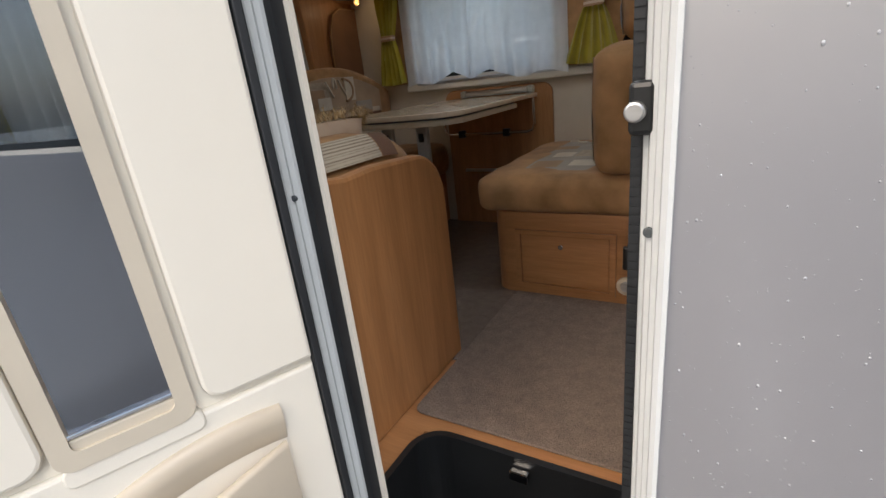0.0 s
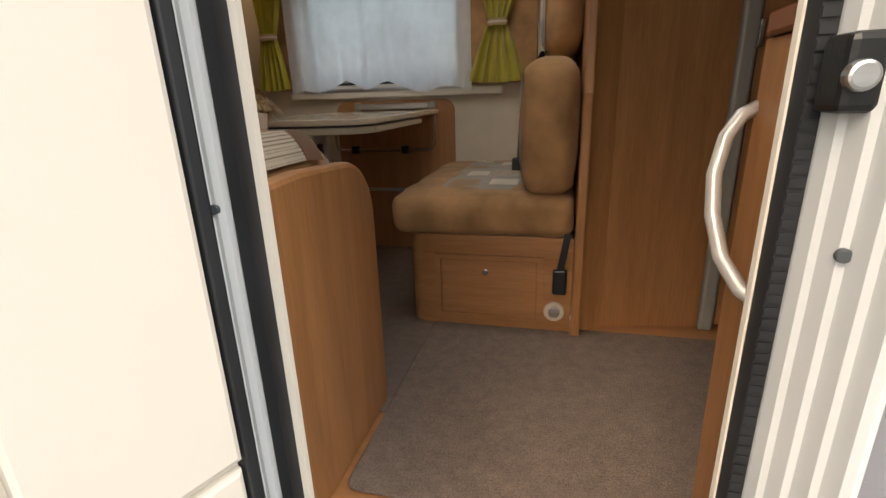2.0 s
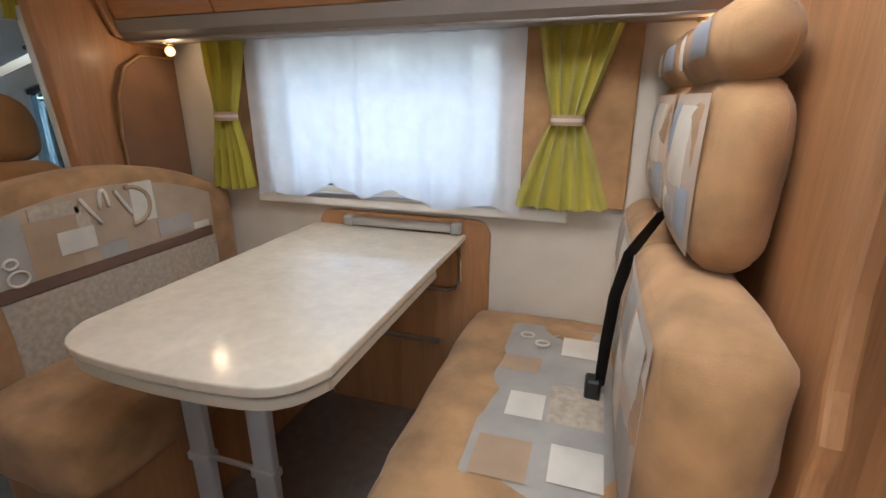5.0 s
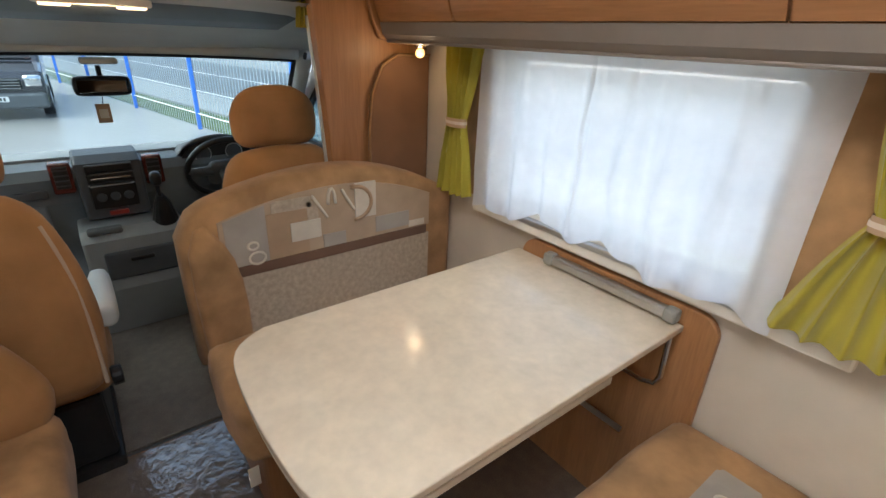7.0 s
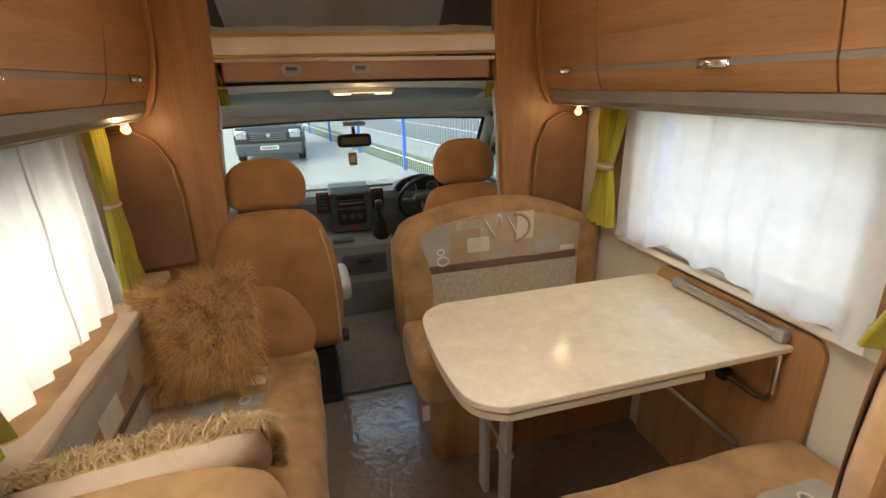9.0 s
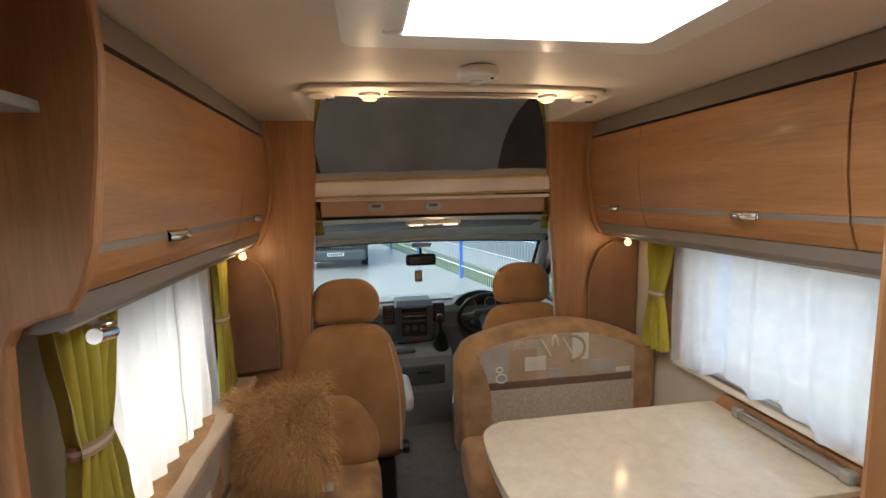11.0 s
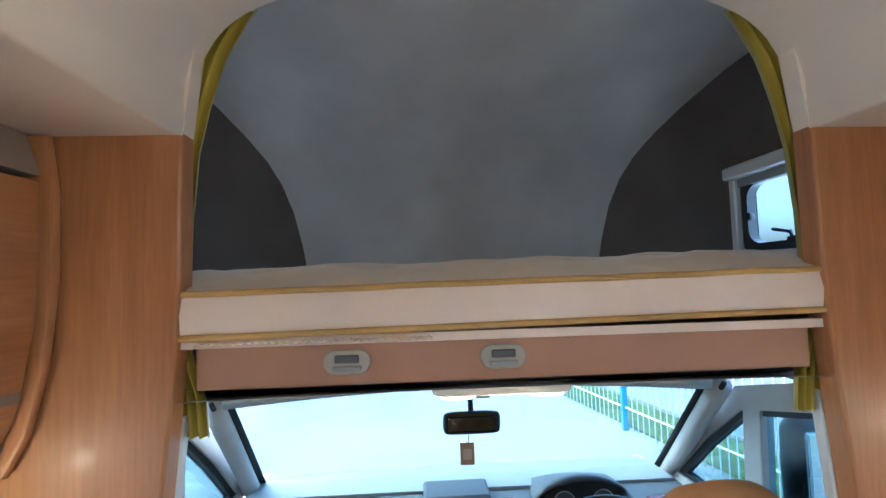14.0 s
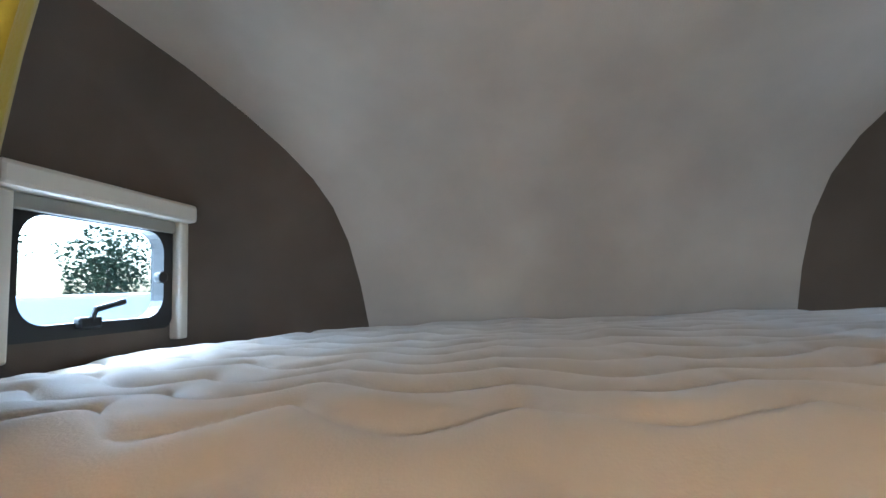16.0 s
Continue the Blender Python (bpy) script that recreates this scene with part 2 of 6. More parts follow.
def ring(outer, inner, axis, a, b, bm=None):
    """A frame between two outlines with the same number of points, extruded."""
    bm = bm or bmesh.new()
    put = {"x": lambda p, s: (s, p[0], p[1]), "y": lambda p, s: (p[0], s, p[1]), "z": lambda p, s: (p[0], p[1], s)}[axis]
    L = [[bm.verts.new(put(p, s)) for p in o] for o in (outer, inner) for s in (a, b)]
    n = len(outer)
    for i in range(n):
        j = (i + 1) % n
        for u, v in ((0, 1), (1, 3), (3, 2), (2, 0)):
            bm.faces.new((L[u][i], L[u][j], L[v][j], L[v][i]))
    return bm


def loft(rows, closed=False, bm=None):
    """A grid surface through rows of points."""
    bm = bm or bmesh.new()
    g = [[bm.verts.new(p) for p in row] for row in rows]
    for i in range(len(g) - 1):
        m = len(g[i])
        for j in range(m if closed else m - 1):
            k = (j + 1) % m
            bm.faces.new((g[i][j], g[i][k], g[i + 1][k], g[i + 1][j]))
    return bm


def tube(pts, r, n=10, bm=None, loop=False):
    """A round bar along a path."""
    bm = bm or bmesh.new()
    pts = [Vector(p) for p in pts]
    rows = []
    for i, p in enumerate(pts):
        a = pts[i - 1] if (i or loop) else p
        b = pts[(i + 1) % len(pts)] if (i < len(pts) - 1 or loop) else p
        q = (b - a).normalized()
        u = q.orthogonal().normalized() if not rows else (prev - prev.dot(q) * q).normalized()
        prev = u
        w = q.cross(u)
        rad = r[i] if isinstance(r, (list, tuple)) else r
        rows.append([bm.verts.new(p + rad * (u * math.cos(2 * math.pi * k / n) + w * math.sin(2 * math.pi * k / n))) for k in range(n)])
    cnt = len(rows)
    for i in range(cnt if loop else cnt - 1):
        A, B = rows[i], rows[(i + 1) % cnt]
        for k in range(n):
            bm.faces.new((A[k], A[(k + 1) % n], B[(k + 1) % n], B[k]))
    if not loop:
        bm.faces.new(rows[0])
        bm.faces.new(rows[-1])
    return bm


def arc(c, r, a0, a1, n, plane):
    out = []
    for i in range(n + 1):
        a = radians(a0 + (a1 - a0) * i / n)
        u, v = r * math.cos(a), r * math.sin(a)
        out.append({"xz": (c[0] + u, c[1], c[2] + v), "yz": (c[0], c[1] + u, c[2] + v), "xy": (c[0] + u, c[1] + v, c[2])}[plane])
    return out


def soft_box(x0, x1, y0, y1, z0, z1, r=0.04, puff=0.015, wrinkle=0.004, n=14, shape=None, seed=0):
    """A stuffed cushion: rounded edges, bulging faces, slight wrinkles."""
    c = Vector(((x0 + x1) / 2, (y0 + y1) / 2, (z0 + z1) / 2))
    h = Vector(((x1 - x0) / 2, (y1 - y0) / 2, (z1 - z0) / 2))
    bm = bmesh.new()
    bmesh.ops.create_cube(bm, size=2)
    bmesh.ops.subdivide_edges(bm, edges=bm.edges[:], cuts=n, use_grid_fill=True)
    rr = min(r, *[k * 0.98 for k in h])
    for v in bm.verts:
        s = v.co.copy()
        # crowd the points towards the edges
        p = Vector([h[i] * math.sin(s[i] * math.pi / 2) * (1.0) for i in range(3)])
        q = Vector([max(-(h[i] - rr), min(h[i] - rr, p[i])) for i in range(3)])
        d = p - q
        on = [abs(abs(s[i]) - 1) < 1e-5 for i in range(3)]
        if d.length > 1e-9:
            # round the edge by pushing to the largest reach
            d = d.normalized() * rr if sum(abs(d[i]) > 1e-9 for i in range(3)) > 1 else d
            p = q + d
        for i in range(3):
            if on[i]:
                o = [k for k in range(3) if k != i]
                p[i] += math.copysign(puff * (1 - (p[o[0]] / h[o[0]]) ** 2) * (1 - (p[o[1]] / h[o[1]]) ** 2), s[i])
        w = c + p
        if wrinkle:
            w += wrinkle * noise.noise_vector((w + Vector((seed, seed, seed))) * 9) + 0.5 * wrinkle * noise.noise_vector((w + Vector((seed, 0, 0))) * 25)
        if shape:
            w = Vector(shape(w))
        v.co = w
    return bm


def disc(c, r, h, axis="z", n=20, bevel=0.0):
    pts = [(math.cos(2 * math.pi * i / n) * r, math.sin(2 * math.pi * i / n) * r) for i in range(n)]
    k = {"x": (c[1], c[2], c[0]), "y": (c[0], c[2], c[1]), "z": (c[0], c[1], c[2])}[axis]
    return prism([(p[0] + k[0], p[1] + k[1]) for p in pts], axis, k[2], k[2] + h, bevel)


def wall_with_holes(outline, holes, axis, a, b):
    """A flat wall as strips round its rectangular holes. outline, holes: (u0, u1, v0, v1)."""
    us = sorted({outline[0], outline[1], *[k for h in holes for k in h[:2]]})
    vs = sorted({outline[2], outline[3], *[k for h in holes for k in h[2:]]})
    bm = bmesh.new()
    for u0, u1 in zip(us, us[1:]):
        run = None
        for v0, v1 in zip(vs, vs[1:]):
            solid = not any(h[0] < (u0 + u1) / 2 < h[1] and h[2] < (v0 + v1) / 2 < h[3] for h in holes)
            if solid:
                if axis == "y":
                    box(u0, u1, a, b, v0, v1, 0, bm)
                elif axis == "x":
                    box(a, b, u0, u1, v0, v1, 0, bm)
                else:
                    box(u0, u1, v0, v1, a, b, 0, bm)
    return bm

# ---- the large structure ----
YL, YR, YC = 0.56, 2.74, 1.65          # inner faces of the side walls, middle
X_FRONT, X_REAR = -2.20, 2.60
CEILING, GROUND = 2.05, -0.62
DOOR_X0, DOOR_X1 = -0.625, -0.085

ground = setting("ground", loft([[(x, y, GROUND) for y in (-600, -60, -20, 0, 20, 60, 600)] for x in (-600, -60, -20, 0, 20, 60, 600)]), None)
floor = setting("floor", wall_with_holes((X_FRONT, X_REAR, YL - 0.05, YR + 0.05), [(-0.66, -0.06, YL - 0.05, 0.86)], "z", -0.05, 0.0), WOOD_H)
wall_left = setting("wall_left", wall_with_holes((X_FRONT, X_REAR, -0.34, 2.12), [(DOOR_X0 - 0.086, DOOR_X1 + 0.049, -0.34, 1.66), (-1.86, -1.10, 0.86, 1.42)], "y", YL - 0.045, YL), WALLVINYL)
wall_right = setting("wall_right", wall_with_holes((X_FRONT, X_REAR, -0.34, 2.12), [(-1.70, -0.80, 0.93, 1.46)], "y", YR, YR + 0.05), WALLVINYL)
wall_rear = setting("wall_rear", box(X_REAR, X_REAR + 0.05, YL - 0.045, YR + 0.05, -0.34, 2.12), WOOD)
skin_left = setting("body_side_left", wall_with_holes((X_FRONT, X_REAR + 0.05, -0.36, 2.16), [(DOOR_X0 - 0.088, DOOR_X1 + 0.049, -0.36, 1.665), (-1.86, -1.10, 0.86, 1.42)], "y", YL - 0.052, YL - 0.0455), SILVERPAINT, label="silver painted motorhome side beaded with rain")
skin_right = setting("body_side_right", wall_with_holes((X_FRONT, X_REAR + 0.05, -0.36, 2.16), [(-1.70, -0.80, 0.93, 1.46)], "y", YR + 0.051, YR + 0.06), SILVERPAINT)
# roof slab with the rooflight opening, and the lining under it
SKY_X0, SKY_X1, SKY_Y0, SKY_Y1 = -0.905, -0.30, 1.333, 1.972
roof = setting("roof", wall_with_holes((-1.50, X_REAR + 0.05, YL - 0.05, YR + 0.06), [(SKY_X0, SKY_X1, SKY_Y0, SKY_Y1)], "z", 2.075, 2.14), WHITE)


def arch_height(y):
    k = min(1.0, abs(y - YC) / 0.588)
    return 0.308 * (1 - k ** 4) ** 0.31


def ceiling_z(x, y):
    if x > -1.55:
        return CEILING
    s = min(1.0, (-1.55 - x) / 0.50)
    return CEILING + arch_height(y) * (s * s * (3 - 2 * s)) ** 0.8


ys = sorted({round(YL + (YR - YL) * i / 36, 4) for i in range(37)} | {round(YC + s * 0.588 * (1 - 0.5 ** k), 4) for s in (-1, 1) for k in range(1, 9)} | {YC - 0.5885, YC + 0.5885})
xs = [-2.19 + 0.04 * i for i in range(17)] + [-1.50]
bm = wall_with_holes((-1.50, X_REAR, YL, YR), [(SKY_X0, SKY_X1, SKY_Y0, SKY_Y1)], "z", CEILING, 2.07)
loft([[(x, y, ceiling_z(x, y)) for y in ys] for x in xs], bm=bm)
ceiling = setting("ceiling", bm, CEIL)
ceiling.data.shade_smooth()
bpy.context.view_layer.update()
for p in ceiling.data.polygons:
    p.use_smooth = p.center.x < -1.5
roof_front = setting("roof_fairing", loft([[(x, y, ceiling_z(x, YC) + 0.28 if x < -1.55 else 2.12 + 0.09 * max(0, (-1.5 - x) / 0.05)) for y in (YL - 0.05, 1.0, YC, 2.3, YR + 0.06)] for x in (-2.26, -2.0, -1.75, -1.5)]), WHITE)

# luton: lining of nose and roof, with the side panels that curve into it
PROFILE = [(-3.52, 1.62, 0.98), (-3.52, 1.78, 0.98), (-3.515, 1.95, 0.95), (-3.50, 2.10, 0.915), (-3.46, 2.22, 0.875), (-3.40, 2.31, 0.83), (-3.31, 2.39, 0.775), (-3.18, 2.46, 0.72), (-3.0, 2.52, 0.67), (-2.75, 2.57, 0.615), (-2.5, 2.59, 0.58), (-2.2, 2.60, 0.562)]


def nose_rows(grow=0.0):
    rows = []
    for i, (x, z, y) in enumerate(PROFILE):
        nx, nz = (-1, 0) if i < 2 else (-math.sin(radians(min(90, 90 - (i - 1) * 9))), math.cos(radians(min(90, 90 - (i - 1) * 9))))
        rows.append([(x + nx * grow - 0.03 * math.sin(math.pi * k / 24) * (1 if i < 8 else 0.3), y + (2 * (YC - y)) * k / 24, z + nz * grow) for k in range(25)])
    return rows


def luton_side(sign, grow=0.0):
    rows = []
    for x, z, y in PROFILE:
        yw = YL - grow if sign < 0 else YR + grow
        y0 = y - grow if sign < 0 else 2 * YC - y + grow
        xc, x1 = (x + 0.22, min(x + 0.42, -2.2)) if x < -2.7 else (x, x)
        row = []
        for k in range(11):
            t = k / 10
            row.append(((1 - t) ** 2 * x + 2 * t * (1 - t) * min(xc, -2.2) + t * t * x1, (1 - t) ** 2 * y0 + 2 * t * (1 - t) * (y0 + (yw - y0) * 0.75) + t * t * yw, z))
        row.append((-2.2, yw, z))
        rows.append(row)
    return rows


setting("luton_lining", loft(nose_rows()), BED_FABRIC, True)
setting("luton_shell", loft(nose_rows(0.05)), WHITE, True)
LW = (-3.07, -2.66, 1.86, 2.12)        # luton window hole: x0 x1 z0 z1


def cut_hole(ob, x0, x1, z0, z1):
    """Open a rectangular hole in an upright sheet."""
    bm = bmesh.new()
    bm.from_mesh(ob.data)
    for co, no in (((x0, 0, 0), (1, 0, 0)), ((x1, 0, 0), (1, 0, 0)), ((0, 0, z0), (0, 0, 1)), ((0, 0, z1), (0, 0, 1))):
        bmesh.ops.bisect_plane(bm, geom=bm.verts[:] + bm.edges[:] + bm.faces[:], plane_co=co, plane_no=no)
    dead = [f for f in bm.faces if x0 < f.calc_center_median().x < x1 and z0 < f.calc_center_median().z < z1]
    bmesh.ops.delete(bm, geom=dead, context="FACES")
    bm.to_mesh(ob.data)
    bm.free()


for s, nm in ((-1, "left"), (1, "right")):
    o = setting("luton_side_" + nm, loft(luton_side(s)), BED_SIDE, True)
    cut_hole(o, *LW)
    o = setting("luton_skin_" + nm, loft(luton_side(s, 0.05)), WHITE, True)
    cut_hole(o, *LW)
setting("luton_base", box(-3.50, -2.27, YL - 0.04, YR + 0.04, 1.585, 1.66), BED_SIDE)
# bulkhead pillars and the arch above them, as one wooden frame with an opening


def pillar(sign):
    """Wooden upright whose inner edge leans out towards the floor."""
    inner = [(0.69, 0.0), (0.655, 0.9), (0.63, 1.28), (0.60, 1.60), (0.589, 1.80), (0.588, 2.055)]
    pts = [(YC + sign * a, z) for a, z in inner] + [(YC + sign * 1.09, 2.055), (YC + sign * 1.09, 0.0)]
    return prism(pts, "x", -2.235, -2.185, 0.006)


for s, nm in ((-1, "left"), (1, "right")):
    setting("pillar_" + nm, pillar(s), WOOD)
for s, nm in ((-1, "left"), (1, "right")):
    e = [(0.688, 0.0), (0.653, 0.9), (0.628, 1.28), (0.605, 1.54)]
    setting("pillar_edge_" + nm, prism([(YC + s * a, z) for a, z in e] + [(YC + s * (a + 0.03), z) for a, z in reversed(e)], "x", -2.262, -2.2355, 0.004), FRAMEGREY)
bm = bmesh.new()
arch = [(YC - 0.5885 + 1.177 * i / 60) for i in range(61)]
L0 = [[bm.verts.new((x, y, CEILING + arch_height(y))) for y in arch] for x in (-2.19, -2.23)]
T0 = [[bm.verts.new((x, YL + (YR - YL) * i / 60, 2.62)) for i in range(61)] for x in (-2.19, -2.23)]
for i in range(60):
    bm.faces.new((L0[0][i], L0[0][i + 1], L0[1][i + 1], L0[1][i]))
    bm.faces.new((L0[0][i], L0[0][i + 1], T0[0][i + 1], T0[0][i]))
    bm.faces.new((L0[1][i], L0[1][i + 1], T0[1][i + 1], T0[1][i]))
for i in (0, 60):
    bm.faces.new([L0[0][i], T0[0][i], bm.verts.new((-2.19, YL if i == 0 else YR, 2.055))])
setting("arch_panel", bm, CEIL)

# ---- cushions, cloth and other shared builders ----
def applique(cushion, face, u0, u1, v0, v1, mat, parent, name="patch", lift=0.005, rot=0.0):
    """A stitched patch that follows the bulge of a stuffed cushion. cushion: x0 x1 y0 y1 z0 z1 puff."""
    x0, x1, y0, y1, z0, z1, puff = cushion
    c, h = ((x0 + x1) / 2, (y0 + y1) / 2, (z0 + z1) / 2), ((x1 - x0) / 2, (y1 - y0) / 2, (z1 - z0) / 2)
    ax = "xyz".index(face[0])
    o = [k for k in range(3) if k != ax]
    s = 1 if face[1] == "+" else -1
    rows = []
    for i in range(7):
        row = []
        for j in range(7):
            u, v = u0 + (u1 - u0) * i / 6, v0 + (v1 - v0) * j / 6
            p = [0, 0, 0]
            p[o[0]], p[o[1]] = u, v
            b = puff * max(0, 1 - ((u - c[o[0]]) / h[o[0]]) ** 2) * max(0, 1 - ((v - c[o[1]]) / h[o[1]]) ** 2)
            edge = -0.004 if i in (0, 6) or j in (0, 6) else 0
            p[ax] = c[ax] + s * (h[ax] + b + lift + edge)
            row.append(tuple(p))
        rows.append(row)
    return part(name, loft(rows), mat, parent, smooth=True)


def cushion(parent, name, c, mat, r=0.045, puff=0.015, wrinkle=0.007, n=14, shape=None, seed=0, label=""):
    return part(name, soft_box(*c, r=r, puff=puff, wrinkle=wrinkle, n=n, shape=shape, seed=seed), mat, parent, label, True)


def ring_motif(parent, c, r, axis, mat=PATCH_WHITE):
    """An embroidered ring."""
    pts = []
    for k in range(20):
        a = 2 * math.pi * k / 20
        u, v = r * math.cos(a), 0.8 * r * math.sin(a)
        pts.append({"x": (c[0], c[1] + u, c[2] + v), "y": (c[0] + u, c[1], c[2] + v), "z": (c[0] + u, c[1] + v, c[2])}[axis])
    return part("embroidered_ring", tube(pts, 0.004, 6, loop=True), mat, parent, smooth=True)


def tied_curtain(x_mid, y, z0, z1, top, waist, hem, z_tie, label, depth=0.018, group="tied-back curtains", lean=0.0, folds=5):
    """A gathered curtain held by a band."""
    t = thing("tied_curtain", label, "curtain", group)
    n, m = 48, 26
    rows = []
    for i in range(m + 1):
        z = z1 + (z0 - z1) * i / m
        if z > z_tie:
            k = (z - z_tie) / (z1 - z_tie)
            w, x = waist + (top - waist) * k ** 0.8, x_mid + lean * k
        else:
            k = (z_tie - z) / (z_tie - z0)
            w, x = waist + (hem - waist) * k ** 0.75, x_mid - 0.3 * lean * k
        row = []
        for j in range(n + 1):
            u = j / n * 2 - 1
            a = folds * math.pi * (j / n) * 2 + 1.7 * noise.noise((x_mid * 3, j * 0.15, 1))
            d = depth * (0.5 + 0.5 * w / max(top, hem)) * math.cos(a) + 0.006 * noise.noise((j * 0.4, z * 9, x_mid))
            row.append((x + u * w / 2 + 0.25 * depth * math.sin(a), y + d, z + 0.012 * (u * u) * (1 if i > m - 3 else 0)))
        rows.append(row)
    part("cloth", loft(rows), GREEN, t, smooth=True)
    w = waist / 2 + 0.006
    band = []
    for k in range(24):
        a = 2 * math.pi * k / 24
        band.append([(x_mid + w * math.cos(a), y + (depth + 0.008) * math.sin(a), z_tie + dz) for dz in (-0.016, 0.016)])
    part("tie_band", loft(list(zip(*band)), closed=True), PATCH_TAN, t, "tan band with a pale stripe", True)
    band = []
    for k in range(24):
        a = 2 * math.pi * k / 24
        band.append([(x_mid + (w + 0.002) * math.cos(a), y + (depth + 0.010) * math.sin(a), z_tie + dz) for dz in (-0.005, 0.006)])
    part("stripe", loft(list(zip(*band)), closed=True), BAND, t, smooth=True)
    return t


def net_curtain(x0, x1, y, z0, z1, label, lift=(), folds=9, ripple=0.008, cloth=NET):
    """A gathered sheer curtain with a ruffled, uneven hem. lift: (place 0..1, width, metres) where the hem rides up."""
    t = thing("net_curtain", label, "curtain", "net curtains")
    n, m = 90, 24
    rows = []
    for i in range(m + 1):
        k = i / m
        row = []
        for j in range(n + 1):
            u = j / n
            up = sum(h * math.exp(-((u - c) / w) ** 2) for c, w, h in lift)
            zz = z0 + up + 0.012 * math.sin(u * 23) + 0.01 * noise.noise((u * 9, 3, x0))
            z = z1 + (zz - z1) * k
            d = ripple * (0.5 + 0.8 * k) * (math.sin(u * folds * 2 * math.pi + 1.5 * noise.noise((u * 4, k * 2, x0))) + 0.7 * noise.noise((u * 30, k * 3, x0)))
            d += 0.02 * up / 0.08 * k * noise.noise((u * 12, k * 5, 7)) if up > 0.004 else 0
            row.append((x0 + (x1 - x0) * u, y + d, z))
        rows.append(row)
    part("net", loft(rows), cloth, t, smooth=True)
    for u in (0.44,):
        part("seam", loft([[(x0 + (x1 - x0) * u + dx + 0.006 * math.sin(k), y - 0.010 * (1 if y > YC else -1), z1 + (z0 + 0.03 - z1) * k / 12) for dx in (-0.007, 0.007)] for k in range(13)]), cloth, t, smooth=True)
    part("heading_tape", box(x0, x1, y - 0.006, y + 0.006, z1 - 0.012, z1 + 0.008, 0.003), NET, t)
    return t


def fur_pillow(centre, rot, size, label, base, fur_mat, both=True, count=5200, length=0.055, seed=1, roll=0):
    """A stuffed pillow with a shaggy face."""
    t = thing("shaggy_pillow", label, "pillow", "shaggy pillows on the sofa")
    t.matrix_world = Matrix.Translation(centre) @ Euler([radians(a) for a in rot]).to_matrix().to_4x4() @ Matrix.Rotation(radians(roll), 4, "Z")
    w, h, d = size

    def fat(u, v):
        return d * (max(0.0, (1 - u ** 4) * (1 - v ** 4))) ** 0.6

    rows = []
    N = 22
    for s in (1, -1):
        rows = [[(w * (2 * i / N - 1) * (1 - 0.06 * (2 * j / N - 1) ** 2), h * (2 * j / N - 1) * (1 - 0.06 * (2 * i / N - 1) ** 2), s * fat(2 * i / N - 1, 2 * j / N - 1) + 0.004 * noise.noise((i * 0.5, j * 0.5, s))) for j in range(N + 1)] for i in range(N + 1)]
        part("cover_face" if s > 0 else "cover_back", loft(rows), base if s < 0 else fur_mat, t, smooth=True)
    rnd = random.Random(seed)
    down = (t.matrix_world.to_3x3().inverted() @ Vector((0, 0, -1))).normalized()
    vs, fs = [], []
    for k in range(count):
        u, v = rnd.uniform(-1, 1), rnd.uniform(-1, 1)
        if not both and rnd.random() < 0.5:
            u, v = (rnd.choice((-1, 1)) * rnd.uniform(0.9, 1), v) if rnd.random() < 0.5 else (u, rnd.choice((-1, 1)) * rnd.uniform(0.9, 1))
        p = Vector((w * u, h * v, fat(u, v)))
        clump = Vector((noise.noise((u * 4, v * 4, seed)), noise.noise((u * 4, v * 4, seed + 9)), 0)) * 1.6
        way = (Vector((u * 0.8, v * 0.8, 0.7)) + clump + Vector((rnd.uniform(-0.5, 0.5), rnd.uniform(-0.5, 0.5), 0))).normalized()
        L = length * rnd.uniform(0.6, 1.4)
        side = way.cross(Vector((rnd.uniform(-1, 1), rnd.uniform(-1, 1), 1))).normalized() * rnd.uniform(0.0010, 0.0022)
        curl = Vector((rnd.uniform(-1, 1), rnd.uniform(-1, 1), rnd.uniform(-1, 1))) * 0.35
        i = len(vs)
        for q in range(4):
            vs += [p - side * (1 - q * 0.2), p + side * (1 - q * 0.2)]
            p = p + way * L / 4
            way = (way + down * (0.42 if both else 0.85) + curl * (1 if q % 2 else -1)).normalized()
        vs.append(p)
        fs += [(i, i + 1, i + 3, i + 2), (i + 2, i + 3, i + 5, i + 4), (i + 4, i + 5, i + 7, i + 6), (i + 6, i + 7, i + 8)]
    me = bpy.data.meshes.new("fur")
    me.from_pydata(vs, [], fs)
    tagged(link("fur", me, fur_mat, t), "long shaggy tan fur", kind="stuff")
    return t


def fur_material(name, a, b):
    m = material(name, a, 0.7, vary=0.1, scale=30, sheen=0.4, tint=b)
    nt, bs = m.node_tree, m.node_tree.nodes["Principled BSDF"]
    g, mx, hs = nt.nodes.new("ShaderNodeNewGeometry"), nt.nodes.new("ShaderNodeMix"), nt.nodes.new("ShaderNodeMapRange")
    mx.data_type = "RGBA"
    mx.inputs[6].default_value, mx.inputs[7].default_value = (*b, 1), (*a, 1)
    nt.links.new(g.outputs["Random Per Island"], mx.inputs[0])
    nt.links.new(mx.outputs[2], bs.inputs["Base Color"])
    return m


FUR_BROWN = fur_material("brown_fur", (0.70, 0.37, 0.11), (0.36, 0.17, 0.05))
FUR_BLOND = fur_material("blond_fur", (0.62, 0.43, 0.20), (0.40, 0.25, 0.09))


